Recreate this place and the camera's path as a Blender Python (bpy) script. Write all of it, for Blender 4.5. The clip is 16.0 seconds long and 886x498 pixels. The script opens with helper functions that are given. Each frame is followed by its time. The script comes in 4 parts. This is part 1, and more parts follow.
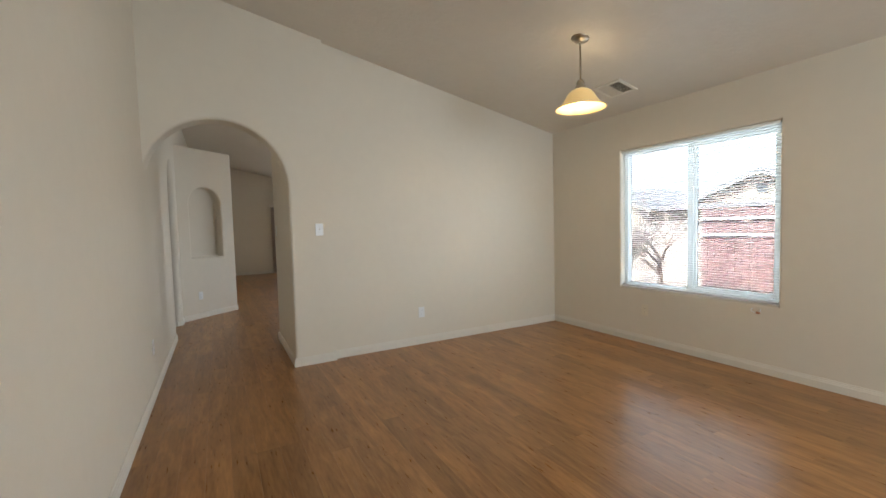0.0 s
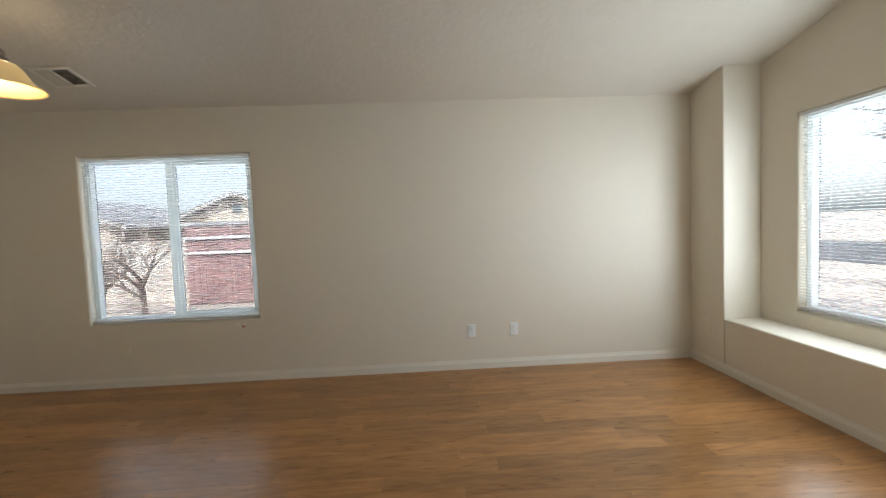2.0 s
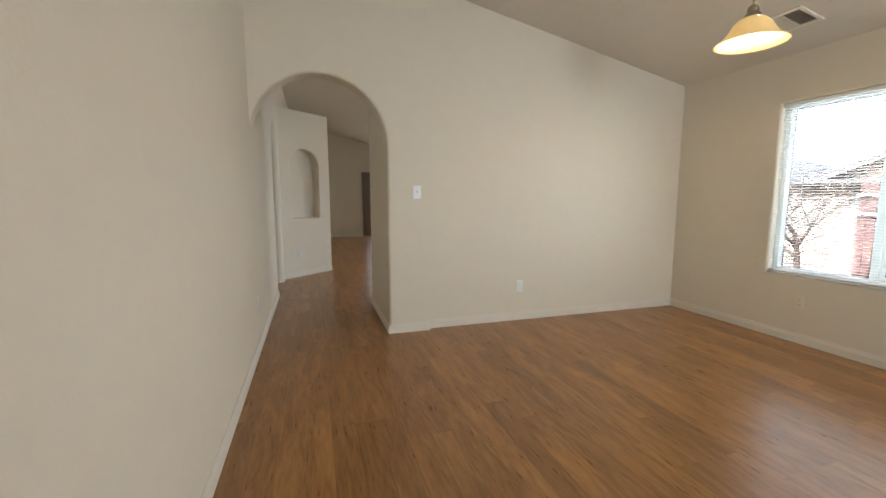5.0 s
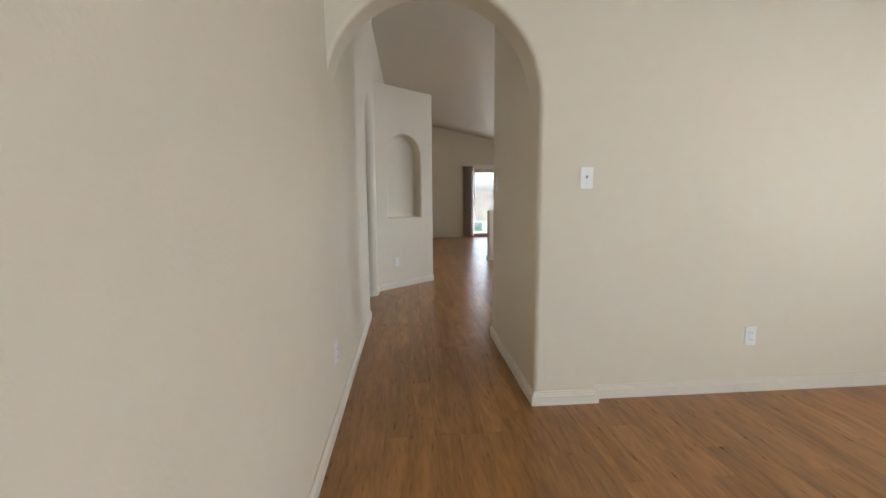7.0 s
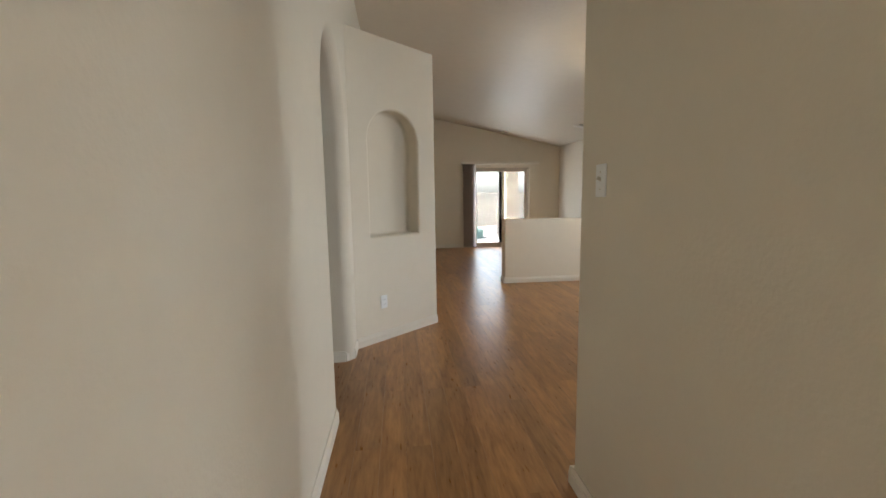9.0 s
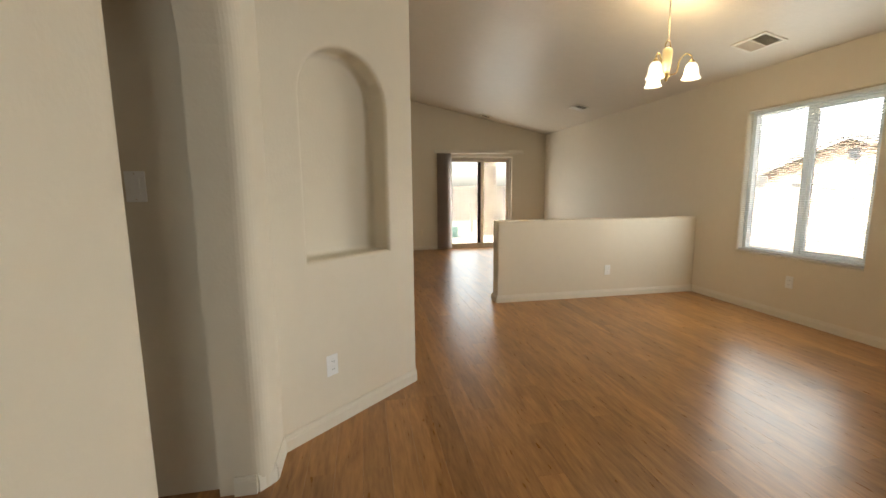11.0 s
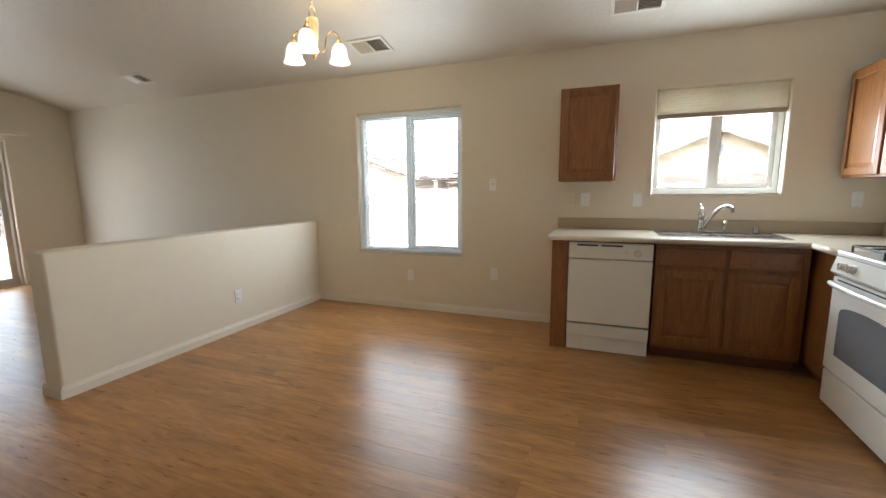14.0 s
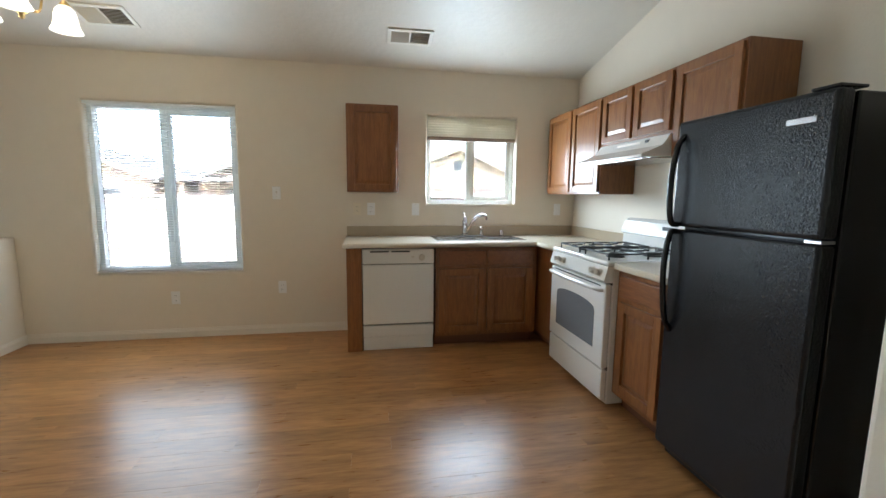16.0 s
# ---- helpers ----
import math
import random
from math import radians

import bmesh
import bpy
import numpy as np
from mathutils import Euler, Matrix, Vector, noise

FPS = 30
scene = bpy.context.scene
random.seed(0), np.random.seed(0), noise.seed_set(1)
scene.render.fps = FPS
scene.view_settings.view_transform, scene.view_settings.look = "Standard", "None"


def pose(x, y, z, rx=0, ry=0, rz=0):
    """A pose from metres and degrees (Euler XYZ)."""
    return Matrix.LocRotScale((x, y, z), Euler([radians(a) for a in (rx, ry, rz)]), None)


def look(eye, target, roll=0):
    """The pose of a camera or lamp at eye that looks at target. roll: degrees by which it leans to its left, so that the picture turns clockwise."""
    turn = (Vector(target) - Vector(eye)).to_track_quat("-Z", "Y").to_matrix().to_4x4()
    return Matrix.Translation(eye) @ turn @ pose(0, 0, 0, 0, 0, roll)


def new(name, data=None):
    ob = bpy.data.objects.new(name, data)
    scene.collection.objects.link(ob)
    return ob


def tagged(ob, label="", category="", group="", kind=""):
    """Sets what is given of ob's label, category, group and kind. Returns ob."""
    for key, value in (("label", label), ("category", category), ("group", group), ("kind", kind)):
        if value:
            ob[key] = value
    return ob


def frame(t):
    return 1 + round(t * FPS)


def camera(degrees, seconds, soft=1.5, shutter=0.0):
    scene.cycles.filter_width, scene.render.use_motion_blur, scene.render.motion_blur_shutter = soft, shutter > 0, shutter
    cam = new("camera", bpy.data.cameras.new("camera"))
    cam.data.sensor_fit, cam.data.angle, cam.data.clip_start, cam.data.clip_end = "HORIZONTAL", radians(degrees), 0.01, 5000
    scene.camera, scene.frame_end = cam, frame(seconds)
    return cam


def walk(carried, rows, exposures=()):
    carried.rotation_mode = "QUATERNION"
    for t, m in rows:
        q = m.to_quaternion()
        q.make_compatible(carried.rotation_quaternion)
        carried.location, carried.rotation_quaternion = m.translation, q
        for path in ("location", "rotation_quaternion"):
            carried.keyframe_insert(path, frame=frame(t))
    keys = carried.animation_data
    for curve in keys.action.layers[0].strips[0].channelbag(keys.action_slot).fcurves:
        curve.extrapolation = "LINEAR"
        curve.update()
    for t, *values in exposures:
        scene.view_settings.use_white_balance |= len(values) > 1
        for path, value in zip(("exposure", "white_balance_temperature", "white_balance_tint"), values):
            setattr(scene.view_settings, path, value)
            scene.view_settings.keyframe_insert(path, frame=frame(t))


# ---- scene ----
cam = camera(93.8, 16.0)
EXPOSURES = [(0, 5.85, 6400, 10), (1, 5.85, 6500, 10), (2, 5.2, 6450, 10), (2.5, 4.9, 6350, 10), (3.5, 5.4, 7150, 10), (5, 6.0, 6600, 10), (8, 6.2, 6300, 10), (11, 6.3, 7700, 10), (12, 6.4, 6950, 10), (14.5, 6.35, 6350, 9), (16, 6.35, 5950, 6)]
PATH = [
    (0, (0.302, 0.206, 1.282), (1.252, 1.962, 1.176), -1.6),
    (0.5, (0.316, 0.322, 1.313), (1.66, 1.798, 1.202), -2.1),
    (1, (0.353, 0.296, 1.31), (2.07, 1.316, 1.201), -2.1),
    (1.5, (0.418, 0.263, 1.278), (2.363, 0.719, 1.183), -2.3),
    (2, (0.43, 0.279, 1.324), (2.426, 0.202, 1.217), -2.3),
    (2.5, (0.454, 0.283, 1.325), (2.417, -0.087, 1.225), -2.5),
    (3, (0.426, 0.282, 1.293), (2.42, 0.177, 1.182), -2.5),
    (3.5, (0.373, 0.311, 1.279), (2.285, 0.881, 1.145), -2.5),
    (4, (0.311, 0.364, 1.281), (1.852, 1.625, 1.098), -2.0),
    (4.5, (0.254, 0.455, 1.264), (1.294, 2.149, 1.042), -0.9),
    (5, (0.258, 0.596, 1.242), (0.849, 2.491, 0.996), 0.0),
    (7.3, (0.178, 2.34, 1.199), (0.332, 4.318, 0.948), -0.6),
    (7.5, (0.167, 2.521, 1.211), (0.315, 4.5, 0.964), -0.8),
    (8, (0.159, 2.973, 1.232), (0.309, 4.951, 0.976), -1.2),
    (8.2, (0.168, 3.152, 1.228), (0.331, 5.131, 0.987), -1.2),
    (10.3, (0.181, 4.907, 1.259), (0.477, 6.866, 0.991), -0.4),
    (10.5, (0.202, 5.021, 1.251), (0.52, 6.977, 0.978), -0.3),
    (11, (0.222, 5.282, 1.267), (0.593, 7.227, 0.986), -0.5),
    (11.5, (0.255, 5.537, 1.274), (0.781, 7.444, 0.983), -0.8),
    (12, (0.286, 5.773, 1.274), (1.151, 7.551, 0.968), -0.6),
    (12.5, (0.263, 5.977, 1.279), (1.484, 7.525, 0.945), -0.5),
    (13, (0.279, 6.177, 1.264), (1.788, 7.446, 0.929), -0.4),
    (13.5, (0.303, 6.389, 1.261), (2.022, 7.363, 0.951), -0.3),
    (14, (0.288, 6.569, 1.272), (2.131, 7.29, 0.984), -0.5),
    (14.5, (0.252, 6.716, 1.295), (2.182, 7.162, 1.024), -0.7),
    (15, (0.225, 6.766, 1.294), (2.202, 6.923, 1.032), -0.4),
    (15.5, (0.222, 6.766, 1.297), (2.202, 6.647, 1.04), 0.1),
    (16, (0.215, 6.759, 1.296), (2.168, 6.41, 1.041), 0.6),
]
walk(cam, [(r[0], look(*r[1:])) for r in PATH], EXPOSURES)

# ---------------------------------------------------------------- light
SLOPE, LOW = 0.213, 2.45          # ceiling rise per metre towards the west, height at the east wall
world = bpy.data.worlds.new("sky")
scene.world = world
world.use_nodes = True
wn = world.node_tree.nodes
sky = wn.new("ShaderNodeTexSky")
sky.sky_type, sky.sun_disc = "NISHITA", False
sky.sun_elevation, sky.sun_rotation = radians(48), radians(268)
sky.air_density, sky.dust_density, sky.ozone_density = 1.0, 2.5, 1.0
soft_sky = wn.new("ShaderNodeHueSaturation")
soft_sky.inputs["Saturation"].default_value = 0.45
world.node_tree.links.new(sky.outputs[0], soft_sky.inputs["Color"])
world.node_tree.links.new(soft_sky.outputs[0], wn["Background"].inputs[0])
wn["Background"].inputs[1].default_value = 0.15
sun = new("sun", bpy.data.lights.new("sun", "SUN"))
sun.data.energy, sun.data.angle, sun.data.color = 2.6, radians(0.6), (1, 0.95, 0.88)
sun.matrix_world = look((-20, 2, 24), (0, 2.6, 0))


def daylight(place, target, w, h, watts):
    """Sky light that falls in through an opening, from the depth of its reveal."""
    lt = new("daylight", bpy.data.lights.new("daylight", "AREA"))
    lt.data.shape, lt.data.size, lt.data.size_y = "RECTANGLE", w, h
    lt.data.energy, lt.data.color = watts, (0.77, 0.895, 1.0)
    lt.matrix_world = look(place, target)


daylight((4.253, 2.555, 1.31), (0, 2.555, 1.31), 1.4, 1.4, 0.36)
daylight((2.625, -2.504, 1.36), (2.625, 0, 1.36), 1.5, 1.28, 1.0)
daylight((2.625, -2.553, 1.34), (2.625, 0, 1.34), 1.54, 1.34, 0.75)
daylight((4.2, 8.49, 1.32), (0, 8.49, 1.32), 1.1, 1.38, 0.33)
daylight((4.253, 8.49, 1.32), (0, 8.49, 1.32), 1.1, 1.38, 0.06)
daylight((4.253, 5.77, 1.5), (0, 5.77, 1.5), 0.82, 0.5, 0.42)
daylight((2.73, 14.05, 1.0), (2.73, 10, 1.0), 1.3, 1.85, 0.25)


# ---------------------------------------------------------------- materials
def mat(name, color, rough=0.5, metal=0.0, var=0.06, scale=6.0, bump=0.0, bscale=120.0, spec=0.5, per_object=0.0, coat=0.0):
    """A painted, plastic, metal or stone surface: two scales of colour change and fine relief."""
    m = bpy.data.materials.new(name)
    m.use_nodes = True
    nt = m.node_tree
    n, l = nt.nodes, nt.links
    b = n["Principled BSDF"]
    b.inputs["Roughness"].default_value, b.inputs["Metallic"].default_value = rough, metal
    b.inputs["Specular IOR Level"].default_value = spec
    b.inputs["Coat Weight"].default_value = coat
    tc = n.new("ShaderNodeTexCoord")
    big, fine = n.new("ShaderNodeTexNoise"), n.new("ShaderNodeTexNoise")
    big.inputs["Scale"].default_value, fine.inputs["Scale"].default_value = scale * 0.25, scale * 6
    big.inputs["Detail"].default_value = fine.inputs["Detail"].default_value = 4
    add = n.new("ShaderNodeMath")
    add.operation = "ADD"
    l.new(tc.outputs["Object"], big.inputs["Vector"])
    l.new(tc.outputs["Object"], fine.inputs["Vector"])
    l.new(big.outputs[0], add.inputs[0])
    l.new(fine.outputs[0], add.inputs[1])
    ramp = n.new("ShaderNodeMapRange")
    ramp.inputs["From Min"].default_value, ramp.inputs["From Max"].default_value = 0.6, 1.4
    ramp.inputs["To Min"].default_value, ramp.inputs["To Max"].default_value = 1 - var, 1 + var
    l.new(add.outputs[0], ramp.inputs["Value"])
    mul = n.new("ShaderNodeVectorMath")
    mul.operation = "SCALE"
    mul.inputs[0].default_value = color
    l.new(mul.outputs[0], b.inputs["Base Color"])
    last = ramp.outputs[0]
    if per_object:
        oi, pr, pm = n.new("ShaderNodeObjectInfo"), n.new("ShaderNodeMapRange"), n.new("ShaderNodeMath")
        pr.inputs["To Min"].default_value, pr.inputs["To Max"].default_value = 1 - per_object, 1 + per_object
        pm.operation = "MULTIPLY"
        l.new(oi.outputs["Random"], pr.inputs["Value"])
        l.new(pr.outputs[0], pm.inputs[0])
        l.new(last, pm.inputs[1])
        last = pm.outputs[0]
    l.new(last, mul.inputs["Scale"])
    if bump:
        bn, bp = n.new("ShaderNodeTexNoise"), n.new("ShaderNodeBump")
        bn.inputs["Scale"].default_value, bn.inputs["Detail"].default_value = bscale, 3
        bp.inputs["Strength"].default_value, bp.inputs["Distance"].default_value = bump, 0.004
        l.new(tc.outputs["Object"], bn.inputs["Vector"])
        l.new(bn.outputs[0], bp.inputs["Height"])
        l.new(bp.outputs[0], b.inputs["Normal"])
    return m


def wood(name, dark, light, axis=2, rough=0.35, stretch=14.0, scale=3.0, per_object=0.12, bump=0.12, coat=0.0, flecks=0.0, spec=0.5):
    """Grained wood along one axis, each object of its own shade and its own piece of the grain."""
    m = bpy.data.materials.new(name)
    m.use_nodes = True
    nt = m.node_tree
    n, l = nt.nodes, nt.links
    b = n["Principled BSDF"]
    b.inputs["Coat Weight"].default_value = coat
    b.inputs["Coat Roughness"].default_value = 0.25
    b.inputs["Specular IOR Level"].default_value = spec
    geo, oi = n.new("ShaderNodeNewGeometry"), n.new("ShaderNodeObjectInfo")
    shift, mp = n.new("ShaderNodeVectorMath"), n.new("ShaderNodeMapping")
    off = n.new("ShaderNodeVectorMath")
    off.operation = "SCALE"
    off.inputs[0].default_value = (31.0, 17.0, 23.0)
    both, mixed = n.new("ShaderNodeMath"), n.new("ShaderNodeMath")
    both.operation, mixed.operation = "ADD", "FRACT"
    l.new(oi.outputs["Random"], both.inputs[0])
    l.new(geo.outputs["Random Per Island"], both.inputs[1])
    l.new(both.outputs[0], mixed.inputs[0])
    l.new(mixed.outputs[0], off.inputs["Scale"])
    l.new(geo.outputs["Position"], shift.inputs[0])
    l.new(off.outputs[0], shift.inputs[1])
    l.new(shift.outputs[0], mp.inputs["Vector"])
    s = [stretch] * 3
    s[axis] = 1.0
    mp.inputs["Scale"].default_value = s
    g1, g2 = n.new("ShaderNodeTexNoise"), n.new("ShaderNodeTexNoise")
    g1.inputs["Scale"].default_value, g1.inputs["Detail"].default_value, g1.inputs["Distortion"].default_value = scale, 5, 1.2
    g2.inputs["Scale"].default_value, g2.inputs["Detail"].default_value = scale * 5, 6
    l.new(mp.outputs[0], g1.inputs["Vector"])
    l.new(mp.outputs[0], g2.inputs["Vector"])
    mix = n.new("ShaderNodeMix")
    mix.inputs["Factor"].default_value = 0.4
    l.new(g1.outputs[0], mix.inputs["A"])
    l.new(g2.outputs[0], mix.inputs["B"])
    r = n.new("ShaderNodeValToRGB")
    r.color_ramp.elements[0].position, r.color_ramp.elements[0].color = 0.32, (*dark, 1)
    r.color_ramp.elements[1].position, r.color_ramp.elements[1].color = 0.66, (*light, 1)
    l.new(mix.outputs["Result"], r.inputs["Fac"])
    pr = n.new("ShaderNodeMapRange")
    pr.inputs["To Min"].default_value, pr.inputs["To Max"].default_value = 1 - per_object, 1 + per_object
    l.new(mixed.outputs[0], pr.inputs["Value"])
    mul = n.new("ShaderNodeVectorMath")
    mul.operation = "SCALE"
    l.new(r.outputs[0], mul.inputs[0])
    l.new(pr.outputs[0], mul.inputs["Scale"])
    col = mul.outputs[0]
    if flecks:
        # pale scuffs and limed grain streaks
        f1, fr, fm = n.new("ShaderNodeTexNoise"), n.new("ShaderNodeMapRange"), n.new("ShaderNodeMix")
        f2, fr2, fmul = n.new("ShaderNodeTexNoise"), n.new("ShaderNodeMapRange"), n.new("ShaderNodeMath")
        fm.data_type = "RGBA"
        fmul.operation = "MULTIPLY"
        f1.inputs["Scale"].default_value, f1.inputs["Detail"].default_value = scale * 1.7, 8
        f2.inputs["Scale"].default_value, f2.inputs["Detail"].default_value = 2.2, 2
        l.new(mp.outputs[0], f1.inputs["Vector"])
        l.new(shift.outputs[0], f2.inputs["Vector"])
        fr.inputs["From Min"].default_value, fr.inputs["From Max"].default_value = 0.61, 0.73
        fr2.inputs["From Min"].default_value, fr2.inputs["From Max"].default_value = 0.5, 0.68
        l.new(f1.outputs[0], fr.inputs["Value"])
        l.new(f2.outputs[0], fr2.inputs["Value"])
        l.new(fr.outputs[0], fmul.inputs[0])
        l.new(fr2.outputs[0], fmul.inputs[1])
        fs = n.new("ShaderNodeMath")
        fs.operation = "MULTIPLY"
        fs.inputs[1].default_value = flecks
        l.new(fmul.outputs[0], fs.inputs[0])
        l.new(fs.outputs[0], fm.inputs["Factor"])
        l.new(col, fm.inputs["A"])
        fm.inputs["B"].default_value = (0.62, 0.47, 0.33, 1)
        col = fm.outputs["Result"]
    l.new(col, b.inputs["Base Color"])
    rr = n.new("ShaderNodeMapRange")
    rr.inputs["To Min"].default_value, rr.inputs["To Max"].default_value = rough - 0.06, rough + 0.08
    l.new(g2.outputs[0], rr.inputs["Value"])
    l.new(rr.outputs[0], b.inputs["Roughness"])
    bp = n.new("ShaderNodeBump")
    bp.inputs["Strength"].default_value, bp.inputs["Distance"].default_value = bump, 0.002
    l.new(mix.outputs["Result"], bp.inputs["Height"])
    l.new(bp.outputs[0], b.inputs["Normal"])
    return m


def glow(name, color, strength, base=(0.9, 0.85, 0.7)):
    m = mat(name, base, 0.3, var=0.03)
    b = m.node_tree.nodes["Principled BSDF"]
    b.inputs["Emission Color"].default_value = (*color, 1)
    b.inputs["Emission Strength"].default_value = strength
    return m


def glass(name, color=(0.9, 0.95, 0.95), rough=0.0):
    m = bpy.data.materials.new(name)
    m.use_nodes = True
    b = m.node_tree.nodes["Principled BSDF"]
    b.inputs["Base Color"].default_value = (*color, 1)
    b.inputs["Transmission Weight"].default_value, b.inputs["Roughness"].default_value = 1.0, rough
    b.inputs["IOR"].default_value = 1.02
    return m


M_WALL = mat("wall paint", (0.75, 0.68, 0.565), 0.6, var=0.02, scale=2.0, bump=0.22, bscale=75, spec=0.35)
M_CEIL = mat("ceiling paint", (0.70, 0.64, 0.55), 0.44, var=0.03, scale=1.5, bump=0.75, bscale=24, spec=0.5)
M_TRIM = mat("trim paint", (0.77, 0.715, 0.62), 0.4, var=0.03, scale=4, bump=0.05)
M_SUB = mat("floor underlay", (0.08, 0.05, 0.03), 0.8)
M_FLOOR = wood("plank", (0.225, 0.096, 0.028), (0.46, 0.229, 0.081), axis=1, rough=0.29, stretch=7, scale=1.9, per_object=0.16, flecks=0.18, bump=0.08, spec=0.5)
M_VINYL = mat("white vinyl frame", (0.82, 0.84, 0.82), 0.35, var=0.02)
M_SLAT = mat("white blind slat", (0.82, 0.82, 0.8), 0.45, var=0.02)
nt = M_SLAT.node_tree
tl, mx = nt.nodes.new("ShaderNodeBsdfTranslucent"), nt.nodes.new("ShaderNodeMixShader")
tl.inputs[0].default_value = (0.8, 0.84, 0.85, 1)
mx.inputs[0].default_value = 0.35
nt.links.new(nt.nodes["Principled BSDF"].outputs[0], mx.inputs[1])
nt.links.new(tl.outputs[0], mx.inputs[2])
nt.links.new(mx.outputs[0], nt.nodes["Material Output"].inputs[0])
M_RAIL = mat("blind bottom rail", (0.6, 0.57, 0.55), 0.4, var=0.03)
# dark tint stands in for a dimmer outdoors, keeping the view from blowing out
M_GLASS = glass("window glass", (0.04, 0.0425, 0.046))
M_PLATE = mat("white plastic plate", (0.85, 0.85, 0.84), 0.3, var=0.01)
M_IVORY = mat("almond plastic plate", (0.78, 0.7, 0.55), 0.35, var=0.02)
M_SLOT = mat("dark slot", (0.03, 0.03, 0.03), 0.6)
M_GAP = mat("vent duct shade", (0.12, 0.1, 0.08), 0.8)


# ---------------------------------------------------------------- mesh helpers
def part(name, bm, material, parent=None, label="", smooth=False):
    me = bpy.data.meshes.new(name)
    bmesh.ops.recalc_face_normals(bm, faces=bm.faces)
    if smooth:
        for f in bm.faces:
            f.smooth = True
    bm.to_mesh(me)
    bm.free()
    me.materials.append(material)
    ob = new(name, me)
    if parent is not None:
        ob.parent = parent
    if label:
        ob["label"] = label
    return ob


def thing(name, m, label, category, group=""):
    ob = new(name)
    ob.matrix_world = m
    return tagged(ob, label, category, group)


def add_box(bm, x0, x1, y0, y1, z0, z1, bevel=0.0, segs=2):
    vs = [bm.verts.new((x, y, z)) for x in (x0, x1) for y in (y0, y1) for z in (z0, z1)]
    fs = [bm.faces.new([vs[i] for i in q]) for q in ((0, 1, 3, 2), (4, 6, 7, 5), (0, 4, 5, 1), (2, 3, 7, 6), (0, 2, 6, 4), (1, 5, 7, 3))]
    bmesh.ops.recalc_face_normals(bm, faces=fs)
    if bevel:
        es = list({e for f in fs for e in f.edges})
        bmesh.ops.bevel(bm, geom=es, offset=bevel, segments=segs, profile=0.5, affect="EDGES")
    return bm


def box(x0, x1, y0, y1, z0, z1, bevel=0.0, segs=2):
    return add_box(bmesh.new(), x0, x1, y0, y1, z0, z1, bevel, segs)


def add_loops(bm, loops, close_ends=True):
    """Skin through closed loops of equal count."""
    rows = [[bm.verts.new(p) for p in lp] for lp in loops]
    k = len(rows[0])
    for a, b in zip(rows, rows[1:]):
        for i in range(k):
            bm.faces.new((a[i], a[(i + 1) % k], b[(i + 1) % k], b[i]))
    if close_ends:
        bm.faces.new(rows[0][::-1])
        bm.faces.new(rows[-1])
    return bm


def lathe(profile, k=32, m=None, close_ends=True):
    """Turned shape about z from (radius, z) pairs."""
    bm = bmesh.new()
    add_loops(bm, [[(r * math.cos(2 * math.pi * i / k), r * math.sin(2 * math.pi * i / k), z) for i in range(k)] for r, z in profile], close_ends)
    if m is not None:
        bmesh.ops.transform(bm, matrix=m, verts=bm.verts)
    return bm


def add_tube(bm, points, radius, k=10):
    """A round bar along points; radius is a number or one per point."""
    pts = [Vector(p) for p in points]
    rad = radius if isinstance(radius, (list, tuple)) else [radius] * len(pts)
    loops = []
    for i, p in enumerate(pts):
        d = (pts[min(i + 1, len(pts) - 1)] - pts[max(i - 1, 0)]).normalized()
        side = d.cross(Vector((0.13, 0.21, 0.97)) if abs(d.z) < 0.95 else Vector((1, 0, 0))).normalized()
        up = d.cross(side)
        loops.append([p + rad[i] * (math.cos(2 * math.pi * j / k) * side + math.sin(2 * math.pi * j / k) * up) for j in range(k)])
    return add_loops(bm, loops)


def tube(points, radius, k=10):
    return add_tube(bmesh.new(), points, radius, k)


def smooth_line(points, n=6):
    """A smooth path through a few points."""
    p = [Vector(q) for q in points]
    p = [2 * p[0] - p[1]] + p + [2 * p[-1] - p[-2]]
    out = []
    for i in range(1, len(p) - 2):
        for j in range(n):
            t = j / n
            out.append(0.5 * (2 * p[i] + (p[i + 1] - p[i - 1]) * t + (2 * p[i - 1] - 5 * p[i] + 4 * p[i + 1] - p[i + 2]) * t * t + (3 * p[i] - p[i - 1] - 3 * p[i + 1] + p[i + 2]) * t ** 3))
    return out + [p[-2]]


def rect_hole(u0, u1, z0, z1):
    return lambda o: [(u0 - o, z0 - o), (u1 + o, z0 - o), (u1 + o, z1 + o), (u0 - o, z1 + o)]


def arch_hole(u0, u1, z0, spring, top, base=1.0, k=28):
    c, a, h = (u0 + u1) / 2, (u1 - u0) / 2, top - spring

    def pts(o):
        arc = [(c + (a + o) * math.cos(math.pi * i / k), spring + (h + o) * math.sin(math.pi * i / k)) for i in range(k + 1)]
        return [(u0 - o, z0 - o * base), (u1 + o, z0 - o * base)] + arc
    return pts


